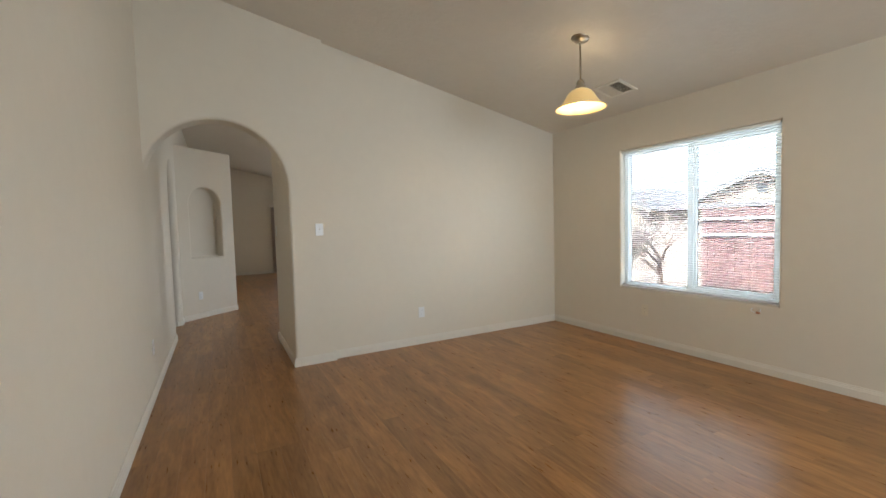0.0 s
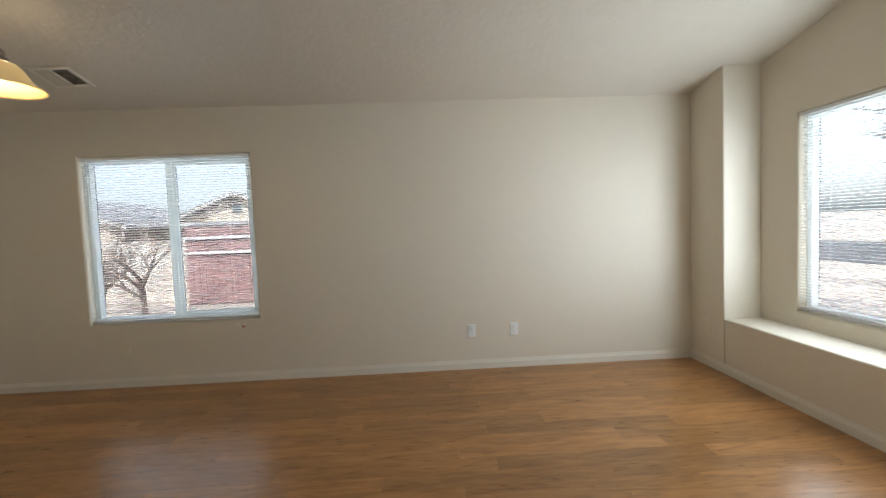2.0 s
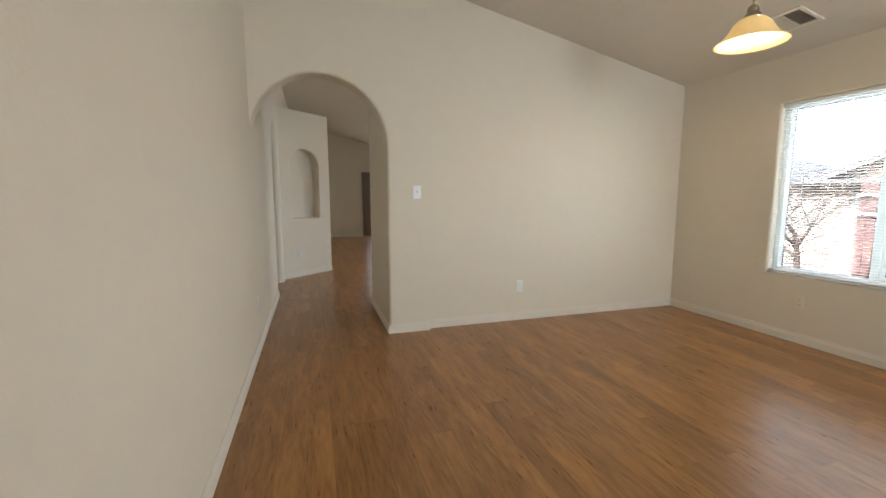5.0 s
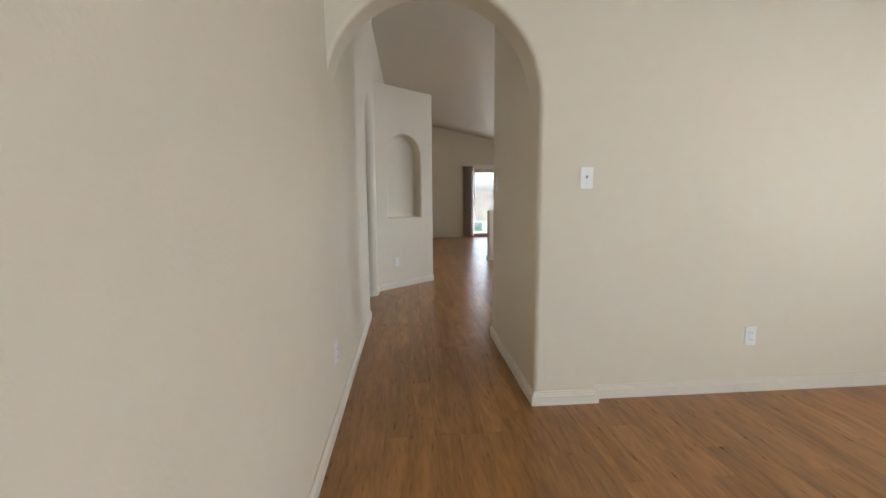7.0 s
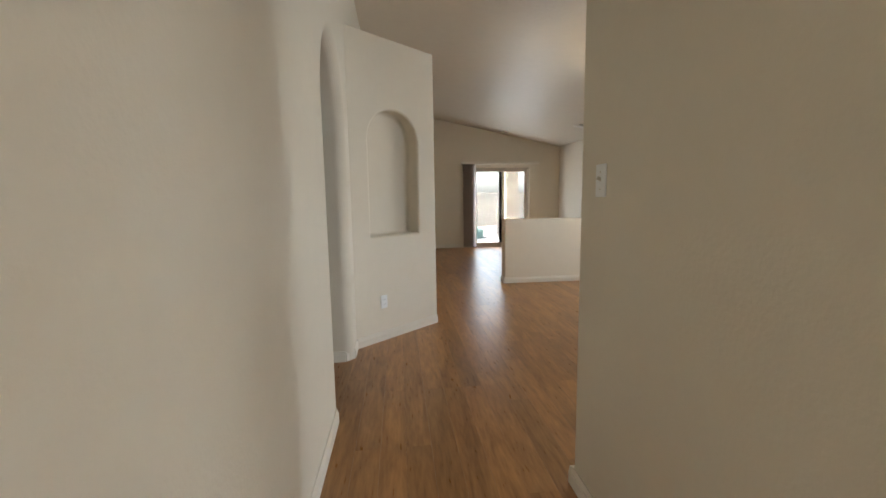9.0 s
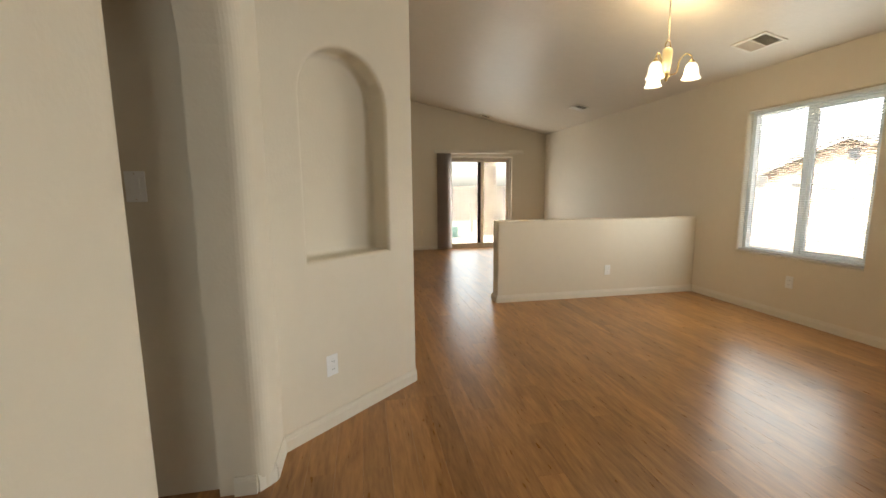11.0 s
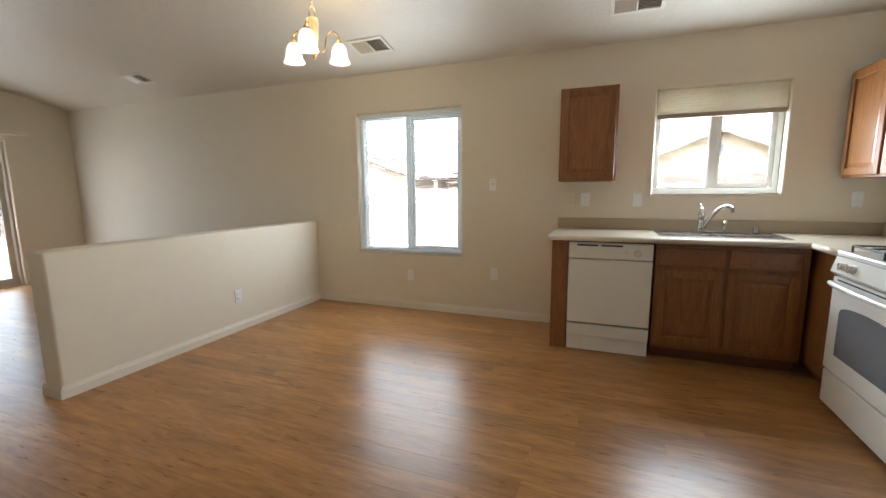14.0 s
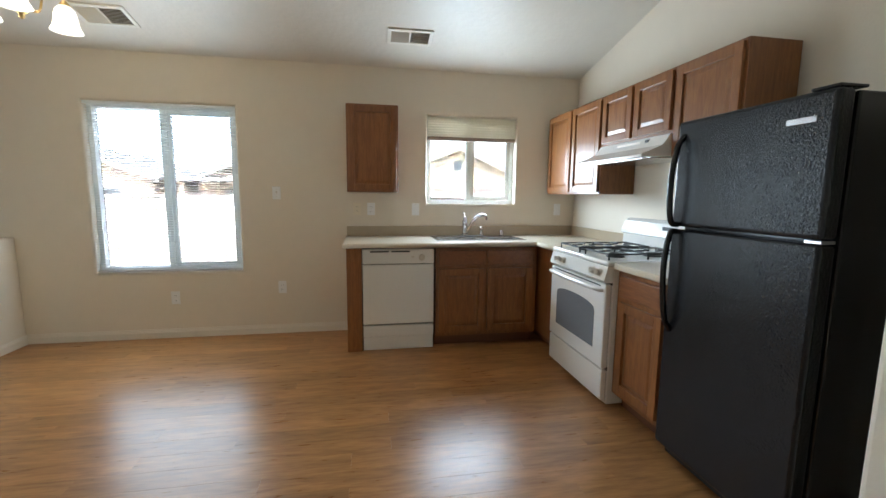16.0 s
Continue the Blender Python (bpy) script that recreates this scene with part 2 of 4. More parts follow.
def add_wall(bm, outer, holes, thick, place, niche=0.0, radius=0.018, steps=4, back_round=True):
    """A wall sheet: outer and holes in (u, z), thick along v; place(u, v, z) lays it into the room. Holes have rounded edges.
    niche: the holes end at that depth instead of going through."""
    def face(loops, v):
        edges, made = [], []
        for lp in loops:
            vs = [bm.verts.new(place(u, v, z)) for u, z in lp]
            made.append(vs)
            edges += [bm.edges.new((vs[i], vs[(i + 1) % len(vs)])) for i in range(len(vs))]
        bmesh.ops.triangle_fill(bm, use_beauty=True, use_dissolve=False, edges=edges)
        return made
    front = face([outer] + [h(radius) for h in holes], 0)
    back = face([outer] + ([] if niche else [h(radius if back_round else 0) for h in holes]), thick)

    def skin(a, b):
        for i in range(len(a)):
            bm.faces.new((a[i], a[(i + 1) % len(a)], b[(i + 1) % len(a)], b[i]))
    skin(front[0], back[0])
    turn = [math.pi / 2 * i / steps for i in range(1, steps + 1)]
    for j, h in enumerate(holes):
        rows = [front[j + 1]]
        for a in turn:
            rows.append([bm.verts.new(place(u, radius * (1 - math.cos(a)), z)) for u, z in h(radius * (1 - math.sin(a)))])
        if niche:
            for a in turn[::-1] + [0.0]:
                rows.append([bm.verts.new(place(u, niche - 0.03 * (1 - math.cos(a)), z)) for u, z in h(-0.03 * (1 - math.sin(a)))])
            bm.faces.new(rows[-1])
        else:
            for a in turn[::-1] if back_round else ():
                rows.append([bm.verts.new(place(u, thick - radius * (1 - math.cos(a)), z)) for u, z in h(radius * (1 - math.sin(a)))])
            rows.append(back[j + 1])
        for a, b in zip(rows, rows[1:]):
            skin(a, b)
    return bm


def structure(name, bm, material, label, category):
    return tagged(part(name, bm, material), label, category, kind="structure")


# ---------------------------------------------------------------- the shell
EAST, WEST, SOUTH, NORTH = 4.2, -0.2, -2.18, 14.03
W1, W3, W4 = (1.82, 3.29, 0.572, 2.05), (7.9, 9.08, 0.592, 2.05), (5.33, 6.21, 1.213, 2.05)   # y0, y1, z0, z1
W2 = (1.82, 3.43, 0.58, 2.06)                                                              # x0, x1, z0, z1
SL = (2.03, 3.43, 0.0, 1.95)                                                              # sliding door: x0, x1, z0, z1
THICK = 0.15

floor_slab = structure("floor", box(-3.5, 4.4, -2.8, 14.25, -0.12, -0.006), M_SUB, "orange-brown wood-look plank floor running through the rooms", "floor")

bm = bmesh.new()
xs = [-2.3, 4.45]
add_loops(bm, [[(x, y, LOW + SLOPE * (EAST - x) + dz) for y, dz in ((-2.8, 0), (14.25, 0), (14.25, 0.15), (-2.8, 0.15))] for x in xs])
structure("ceiling", bm, M_CEIL, "sloping vaulted ceiling with knock-down plaster texture", "ceiling")

bm = add_wall(bmesh.new(), [(-2.8, -0.1), (14.2, -0.1), (14.2, 2.6), (-2.8, 2.6)], [rect_hole(*w) for w in (W1, W3, W4)], THICK, lambda u, v, z: (EAST + v, u, z))
structure("wall_east", bm, M_WALL, "long cream painted wall with three window openings", "wall")

bm = add_wall(bmesh.new(), [(-2.3, -0.1), (4.2, -0.1), (4.2, 2.6), (-2.3, 3.9)], [rect_hole(SL[0], SL[1], -0.02, SL[3])], THICK, lambda u, v, z: (u, NORTH + v, z))
structure("wall_north", bm, M_WALL, "cream gable wall around the sliding door", "wall")

# south wall with its recessed window bay above a deep sill
bm = add_wall(bmesh.new(), [(1.46, 0.0), (3.77, 0.0), (3.77, 2.7), (1.46, 3.15)], [rect_hole(*W2)], THICK, lambda u, v, z: (u, SOUTH - 0.32 - v, z), radius=0.012)
add_box(bm, 3.77, 4.199, SOUTH - 0.47, SOUTH, -0.1, 2.6, 0.012)
add_box(bm, 0.6, 1.46, SOUTH - 0.47, SOUTH, -0.1, 3.3, 0.012)
structure("wall_south", bm, M_WALL, "cream wall with a recessed window bay", "wall")
structure("window_seat", box(1.465, 3.765, SOUTH - 0.318, SOUTH + 0.001, -0.1, 0.46, 0.012, 3), M_WALL, "deep plastered ledge under the front window", "ledge")

# entry corner beside the start of the walk
structure("wall_entry", box(-0.6, 1.064, -2.65, -0.537, -0.1, 3.6, 0.02, 3), M_WALL, "cream textured wall corner with a light switch", "wall")

# west wall with the arched way to the bedrooms
bm = add_wall(bmesh.new(), [(-0.6, -0.1), (7.3, -0.1), (7.3, 3.6), (-0.6, 3.6)], [arch_hole(6.185, 7.01, -0.03, 1.75, 2.2, 0)], 0.21, lambda u, v, z: (WEST - v, u, z), radius=0.075, steps=8, back_round=False)
structure("wall_west", bm, M_WALL, "long cream textured wall with an arched side opening", "wall")
bm = box(-3.4, -0.411, 5.7, 5.85, -0.1, 2.6)
add_box(bm, -3.4, -0.411, 7.06, 7.2, -0.1, 2.6)
add_box(bm, -3.5, -3.4, 5.7, 7.2, -0.1, 2.6)
structure("wall_side_hall", bm, M_WALL, "cream walls of the dim side hall", "wall")
structure("ceiling_side_hall", box(-3.5, -0.411, 5.7, 7.2, 2.44, 2.54), M_CEIL, "low ceiling of the side hall", "ceiling")

# arch between front room and hall, and the wall behind the kitchen
bm = add_wall(bmesh.new(), [(-0.35, -0.1), (1.25, -0.1), (1.25, 3.5), (-0.35, 3.5)], [arch_hole(-0.216, 0.893, -0.03, 1.69, 2.255, 0)], 0.19, lambda u, v, z: (u, 4.27 + v, z), radius=0.025, back_round=False)
structure("wall_arch", bm, M_WALL, "cream wall with a round-headed archway", "wall")
bm = box(1.251, 4.199, 4.32, 4.47, -0.1, 3.5)
add_box(bm, 1.0305, 4.199, 4.472, 4.69, -0.1, 3.5)
structure("wall_kitchen", bm, M_WALL, "thick cream wall between front room and kitchen", "wall")
structure("wall_passage", box(0.8935, 1.03, 4.43, 5.475, -0.1, 3.5, 0.02, 3), M_WALL, "cream passage wall with rounded corners", "wall")

# diagonal plant-shelf wall with its arched niche
DA, DB = Vector((-0.205, 7.275, 0)), Vector((0.53, 7.92, 0))
DU = (DB - DA).normalized()
DN = Vector((-DU.y, DU.x, 0))
DL = (DB - DA).length


def on_diag(u, v, z):
    p = DA + DU * u + DN * v
    return (p.x, p.y, z)


bm = add_wall(bmesh.new(), [(0, -0.1), (DL, -0.1), (DL, 2.56), (0, 2.56)], [arch_hole(0.2, 0.757, 0.918, 1.73, 1.99)], 0.3, on_diag, niche=0.13, radius=0.022, steps=5)
structure("wall_niche", bm, M_WALL, "angled cream plant-shelf wall with an arched niche", "wall")
structure("wall_plant_shelf", box(-0.239, 0.36, 8.03, 8.3, -0.1, 2.555, 0.015), M_WALL, "back of the plant shelf", "wall")
structure("wall_living_west", box(-0.41, -0.24, 7.29, 14.2, -0.1, 3.8), M_WALL, "cream living room wall", "wall")

# half wall between dining place and living room
structure("half_wall", box(1.675, 4.199, 9.65, 9.82, -0.1, 0.92, 0.015, 3), M_WALL, "low cream half wall between dining and living rooms", "half wall")

# ---------------------------------------------------------------- more materials
M_OAK = wood("stained oak", (0.175, 0.06, 0.016), (0.31, 0.127, 0.036), axis=2, rough=0.35, stretch=9, scale=3.5, per_object=0.08, coat=0.25)
M_OAKX = wood("stained oak across", (0.165, 0.057, 0.016), (0.295, 0.116, 0.036), axis=0, rough=0.35, stretch=9, scale=3.5, per_object=0.08, coat=0.25)
M_TOE = mat("toe kick", (0.14, 0.05, 0.02), 0.5, var=0.1)
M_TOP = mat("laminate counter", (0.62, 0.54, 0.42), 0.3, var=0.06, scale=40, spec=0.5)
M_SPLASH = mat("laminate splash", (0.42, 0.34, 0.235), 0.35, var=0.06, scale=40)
M_STEEL = mat("stainless steel", (0.55, 0.55, 0.54), 0.25, 1.0, var=0.06, scale=20)
M_CHROME = mat("chrome", (0.55, 0.55, 0.56), 0.16, 1.0, var=0.02)
M_NICKEL = mat("brushed nickel", (0.4, 0.35, 0.28), 0.28, 1.0, var=0.06)
M_BRASS = mat("antique brass", (0.45, 0.33, 0.15), 0.3, 1.0, var=0.1)
M_WHITE = mat("white enamel", (0.84, 0.83, 0.79), 0.22, var=0.015, coat=0.3)
M_GREYP = mat("warm grey plastic", (0.66, 0.61, 0.53), 0.35, var=0.03)
M_IRON = mat("cast iron", (0.035, 0.035, 0.037), 0.5, var=0.2, bump=0.2)
M_OVEN = mat("oven glass", (0.17, 0.18, 0.19), 0.08, var=0.03)
M_BLACK = mat("black appliance finish", (0.01, 0.01, 0.011), 0.22, var=0.2, scale=25, bump=0.45, bscale=110, spec=0.32)
M_BLACKG = mat("black gloss plastic", (0.012, 0.012, 0.013), 0.18, var=0.1)
M_SHADE = mat("cellular shade", (0.84, 0.8, 0.66), 0.8, var=0.05)
nt = M_SHADE.node_tree
tl, mx = nt.nodes.new("ShaderNodeBsdfTranslucent"), nt.nodes.new("ShaderNodeMixShader")
tl.inputs[0].default_value = (0.88, 0.85, 0.74, 1)
mx.inputs[0].default_value = 0.6
nt.links.new(nt.nodes["Principled BSDF"].outputs[0], mx.inputs[1])
nt.links.new(tl.outputs[0], mx.inputs[2])
nt.links.new(mx.outputs[0], nt.nodes["Material Output"].inputs[0])
M_SHADERAIL = mat("shade rail", (0.33, 0.26, 0.2), 0.5)
M_VERT = mat("vertical blind vane", (0.6, 0.5, 0.44), 0.6, var=0.05)
M_ALU = mat("bronze door frame", (0.56, 0.5, 0.42), 0.4, var=0.05)
M_AMBER = glow("amber glass shade", (1.0, 0.68, 0.26), 0.006, (0.9, 0.62, 0.28))
M_BULB = glow("lit bulb", (1.0, 0.9, 0.7), 0.08)
M_FROST = glow("lit frosted shade", (1.0, 0.9, 0.72), 0.02, (0.95, 0.9, 0.8))
# the column holds no bulb; a faint emission imitates light caught in its glass
M_CREAM = glow("glowing cream column", (1.0, 0.75, 0.35), 0.003, (0.9, 0.78, 0.5))
M_COPPER = mat("cable clip", (0.45, 0.2, 0.1), 0.5)
M_STUCCO = mat("stucco", (0.55, 0.47, 0.37), 0.85, var=0.06, bump=0.3, bscale=40)
M_ROOF = mat("roof tile", (0.3, 0.29, 0.29), 0.8, var=0.2, scale=8)
M_BLOCK = mat("block", (0.5, 0.46, 0.4), 0.9, var=0.08, per_object=0.05)
M_RED = mat("red brown fence", (0.3, 0.185, 0.17), 0.8, var=0.15, per_object=0.1)
M_DIRT = mat("gravel ground", (0.42, 0.37, 0.31), 0.95, var=0.2, scale=3, bump=0.5, bscale=30)
M_ROAD = mat("asphalt", (0.1, 0.1, 0.1), 0.9, var=0.1)
M_BARK = mat("bark", (0.12, 0.085, 0.065), 0.9, var=0.2)
M_TEAL = mat("teal tub side", (0.2, 0.36, 0.33), 0.5, var=0.05)
M_CONC = mat("patio concrete", (0.5, 0.48, 0.44), 0.9, var=0.06)
M_DARKWIN = mat("far window pane", (0.06, 0.07, 0.08), 0.15)
M_FARTRIM = mat("far trim", (0.5, 0.47, 0.42), 0.7)

TILT = math.degrees(math.atan(SLOPE))


def ceil_z(x):
    return LOW + SLOPE * (EAST - x)


# ---------------------------------------------------------------- windows, blinds, sliding door
def window(name, m, w, h, glass_mat, label, latch=False):
    """Two-light sliding vinyl window; local y points outdoors, origin at the middle of the sill."""
    win = thing(name, m, label, "window")
    win["kind"] = "structure"
    b = box(-w / 2, w / 2, 0.07, 0.145, 0.0, 0.045, 0.004)
    add_box(b, -w / 2, w / 2, 0.07, 0.145, h - 0.045, h, 0.004)
    add_box(b, -w / 2, -w / 2 + 0.04, 0.072, 0.143, 0.045, h - 0.045, 0.004)
    add_box(b, w / 2 - 0.04, w / 2, 0.072, 0.143, 0.045, h - 0.045, 0.004)
    part("window_frame", b, M_VINYL, win)
    b = box(-0.04, 0.015, 0.075, 0.12, 0.045, h - 0.045, 0.004)
    part("mullion", b, M_VINYL, win)
    b = bmesh.new()
    for x0, x1, z0, z1 in ((0.012, 0.042, 0.047, h - 0.047), (w / 2 - 0.068, w / 2 - 0.04, 0.047, h - 0.047), (0.042, w / 2 - 0.068, 0.047, 0.08), (0.042, w / 2 - 0.068, h - 0.08, h - 0.047)):
        add_box(b, x0, x1, 0.085, 0.115, z0, z1, 0.003)
    sash = part("sash", b, M_VINYL, win)
    if latch:
        for z in (0.22, h - 0.22):
            part("latch", box(0.018, 0.035, 0.074, 0.085, z, z + 0.04, 0.003), M_VINYL, sash)
    for x0, x1, v in ((-w / 2 + 0.04, -0.03, 0.128), (0.03, w / 2 - 0.06, 0.1)):
        p = part("pane", box(x0, x1, v, v + 0.004, 0.04, h - 0.04), glass_mat, win)
        p.visible_shadow = False
    part("window_sill", box(-w / 2 + 0.001, w / 2 - 0.001, 0.0, 0.07, 0.0015, 0.006, 0.002), M_TRIM, win)
    return win


def slat_mesh(w):
    b = bmesh.new()
    k, d = 4, 0.025
    top = [(-w / 2, 0.0125 - d * i / k, 0.0022 * math.sin(math.pi * i / k)) for i in range(k + 1)]
    rows = [[b.verts.new((s * abs(x), y, z - t)) for x, y, z in top] for s in (-1, 1) for t in (0, 0.0008)]
    for a, c in ((0, 2), (1, 3)):
        for i in range(k):
            b.faces.new((rows[a][i], rows[a][i + 1], rows[c][i + 1], rows[c][i]))
    for i in (0, k):
        b.faces.new((rows[0][i], rows[1][i], rows[3][i], rows[2][i]))
    me = bpy.data.meshes.new("slat")
    b.to_mesh(me)
    b.free()
    me.materials.append(M_SLAT)
    return me


def window_blind(m, w, h, label, pitch=0.022, tilt=6):
    bl = thing("window_blind", m, label, "blind", "window blinds")
    part("headrail", box(-w / 2 + 0.004, w / 2 - 0.004, 0.012, 0.04, h - 0.028, h - 0.003, 0.003), M_VINYL, bl)
    part("bottom_rail", box(-w / 2 + 0.006, w / 2 - 0.006, 0.014, 0.04, 0.012, 0.03, 0.004), M_RAIL, bl)
    me = slat_mesh(w - 0.014)
    z = 0.045
    while z < h - 0.035:
        s = new("slat", me)
        s.parent = bl
        s.matrix_local = pose(0, 0.027, z, tilt, 0, 0)
        z += pitch
    for u in (-w * 0.36, w * 0.36):
        part("cord", tube([(u, 0.0265, 0.02), (u, 0.0265, h - 0.02)], 0.0009, 5), M_SLAT, bl)
    part("wand", tube([(-w / 2 + 0.07, 0.006, h - 0.03), (-w / 2 + 0.075, 0.005, h - 0.75)], 0.003, 6), M_VINYL, bl)
    return bl


def on_east(y0, y1, z):
    return pose(EAST, (y0 + y1) / 2, z, 0, 0, -90)


# these panes are darkened too, to lower the brightness of the view
M_GLASS3 = glass("front window glass", (0.05, 0.053, 0.057))
M_GLASS2 = glass("dimming window glass", (0.045, 0.047, 0.049))
window("window_1", on_east(W1[0], W1[1], W1[2]), W1[1] - W1[0], W1[3] - W1[2], M_GLASS, "white vinyl sliding window facing the neighbouring yard")
window_blind(on_east(W1[0], W1[1], W1[2]), W1[1] - W1[0], W1[3] - W1[2], "white horizontal mini blind lowered with open slats", tilt=-6)
w2m = pose((W2[0] + W2[1]) / 2, SOUTH - 0.32, W2[2], 0, 0, 180)
window("window_2", w2m, W2[1] - W2[0], W2[3] - W2[2], M_GLASS3, "white vinyl front window in the recessed bay")
window_blind(w2m, W2[1] - W2[0], W2[3] - W2[2], "white mini blind with open slats over the bay ledge", tilt=-6)
window("window_3", on_east(W3[0], W3[1], W3[2]), W3[1] - W3[0], W3[3] - W3[2], M_GLASS2, "tall white vinyl sliding window by the dining place", latch=True)
window_blind(on_east(W3[0], W3[1], W3[2]), W3[1] - W3[0], W3[3] - W3[2], "thin white mini blind lowered in the dining window", tilt=-2)
w4m = on_east(W4[0], W4[1], W4[2])
window("window_4", w4m, W4[1] - W4[0], W4[3] - W4[2], M_GLASS2, "small white vinyl window above the kitchen sink", latch=True)

sh = thing("cellular_shade", w4m, "cream pleated cellular shade pulled half up", "shade")
ww, hh = W4[1] - W4[0], W4[3] - W4[2]
b = bmesh.new()
prof = []
n = 16
for i in range(n + 1):
    prof.append((0.012 + (0.0025 if i % 2 else 0.0), hh - 0.01 - i * 0.185 / n))
add_loops(b, [[(x, v, z) for v, z in prof] + [(x, 0.05 - v, z) for v, z in reversed(prof)] for x in (-ww / 2 + 0.006, ww / 2 - 0.006)])
part("pleated_fabric", b, M_SHADE, sh)
part("bottom_rail", box(-ww / 2 + 0.006, ww / 2 - 0.006, 0.012, 0.04, hh - 0.23, hh - 0.196, 0.003), M_SHADERAIL, sh)

# sliding patio door with valance and stacked vertical blind
door = thing("door_1", pose(SL[0], NORTH, 0), "bronze framed sliding glass patio door", "sliding door")
door["kind"] = "structure"
dw, dh = SL[1] - SL[0], SL[3]
b = box(0, 0.03, 0.03, 0.14, 0, dh, 0.003)
add_box(b, dw - 0.03, dw, 0.03, 0.14, 0, dh, 0.003)
add_box(b, 0.03, dw - 0.03, 0.03, 0.14, dh - 0.035, dh, 0.003)
add_box(b, 0.03, dw - 0.03, 0.03, 0.14, 0, 0.025, 0.003)
part("door_frame", b, M_ALU, door)
for x0, x1, v in ((0.03, 0.78, 0.045), (0.66, dw - 0.03, 0.09)):
    b = bmesh.new()
    for q in ((x0, x0 + 0.05, 0.025, dh - 0.035), (x1 - 0.06, x1, 0.025, dh - 0.035), (x0 + 0.05, x1 - 0.06, dh - 0.09, dh - 0.035), (x0 + 0.05, x1 - 0.06, 0.025, 0.1)):
        add_box(b, q[0], q[1], v, v + 0.03, q[2], q[3], 0.003)
    leaf = part("sliding_leaf", b, M_ALU, door)
    pn = part("pane", box(x0 + 0.04, x1 - 0.05, v + 0.012, v + 0.017, 0.08, dh - 0.07), M_GLASS2, leaf)
    pn.visible_shadow = False
part("door_handle", box(0.725, 0.75, 0.02, 0.045, 0.92, 1.12, 0.006), M_ALU, door)
vb = thing("vertical_blind", pose(0, NORTH, 0), "taupe vertical blind stacked open beside the patio door", "blind")
part("valance", box(1.72, 3.66, -0.1, -0.002, 2.03, 2.1, 0.006), M_TRIM, vb, "cream valance board")
for i in range(13):
    s = part("vane", box(-0.044, 0.044, -0.0008, 0.0008, 0.03, 2.03), M_VERT, vb)
    s.matrix_local = pose(1.78 + i * 0.0235, -0.055, 0, 0, 0, 62 + 7 * math.sin(i * 2.1))

# ---------------------------------------------------------------- baseboards
BB_H, BB_T = 0.082, 0.014


def add_board(b, p, q):
    """A moulded board from p to q along the floor, standing off to the left of the way."""
    p, q = Vector((*p, 0)), Vector((*q, 0))
    d = (q - p).normalized()
    nrm = Vector((-d.y, d.x, 0))
    prof = ((0, 0), (BB_T, 0), (BB_T, 0.055), (0.010, 0.06), (0.010, 0.067), (0.006, 0.073), (0.006, BB_H), (0, BB_H))
    add_loops(b, [[e + nrm * o + Vector((0, 0, z)) for o, z in prof] for e in (p, q)])


def baseboard(runs, label):
    b = bmesh.new()
    for p, q in runs:
        add_board(b, p, q)
    return structure("baseboard", b, M_TRIM, label, "baseboard")


baseboard([((EAST, SOUTH), (EAST, 4.32)), ], "cream moulded baseboard along the window wall")
baseboard([((EAST, 4.32), (1.25, 4.32)), ((1.262, 4.32), (1.262, 4.256)), ((1.262, 4.27), (0.893, 4.27)), ((0.893, 4.27 - BB_T), (0.893, 5.475)), ((0.893 - BB_T, 5.475), (1.03, 5.475))], "cream moulded baseboard wrapping the arch jamb")
baseboard([((WEST, 6.12), (WEST, -0.53)), ((WEST - 0.06, 6.18), (WEST, 6.12)), ((-0.35, 6.185), (WEST - 0.06, 6.185))], "cream moulded baseboard along the hall wall")
baseboard([((WEST - 0.06, 7.01), (-0.35, 7.01)), ((WEST, 7.28), (WEST, 7.075)), ((WEST, 7.075), (WEST - 0.06, 7.015)), ((DB.x, DB.y), (DA.x + 0.01, DA.y)), ((DB.x - 0.25, DB.y + 0.29), (DB.x, DB.y))], "cream moulded baseboard under the niche")
baseboard([((EAST, 6.97), (EAST, 9.65)), ((EAST, 9.65), (1.675, 9.65)), ((1.675, 9.65 - BB_T), (1.675, 9.82 + BB_T))], "cream moulded baseboard around the half wall")
baseboard([((EAST, 9.82), (EAST, NORTH)), ((EAST, NORTH), (3.44, NORTH)), ((2.02, NORTH), (-0.24, NORTH))], "cream moulded baseboard of the living room")
baseboard([((1.064, SOUTH), (EAST, SOUTH)), ((1.064, -0.537), (-0.2, -0.537))], "cream moulded baseboard below the bay")


# ---------------------------------------------------------------- sockets, switches, vents
def plate(b, w=0.072, h=0.116):
    return add_box(b, -w / 2, w / 2, 0, 0.006, -h / 2, h / 2, 0.003)


def outlet(m, material=None, label="white duplex wall outlet"):
    """Local y points into the room."""
    o = thing("wall_outlet", m, label, "outlet", "wall outlets")
    mt = material or M_PLATE
    part("cover_plate", plate(bmesh.new()), mt, o)
    for z in (-0.021, 0.021):
        s = part("socket", lathe([(0.0165, 0.0), (0.0165, 0.0085), (0.0145, 0.0095)], 16, pose(0, 0, z, -90)), mt, o)
        b = box(-0.0075, -0.0055, 0.0092, 0.0102, z - 0.005, z + 0.005)
        add_box(b, 0.0055, 0.0075, 0.0092, 0.0102, z - 0.004, z + 0.004)
        part("slot", b, M_SLOT, s)
    return o


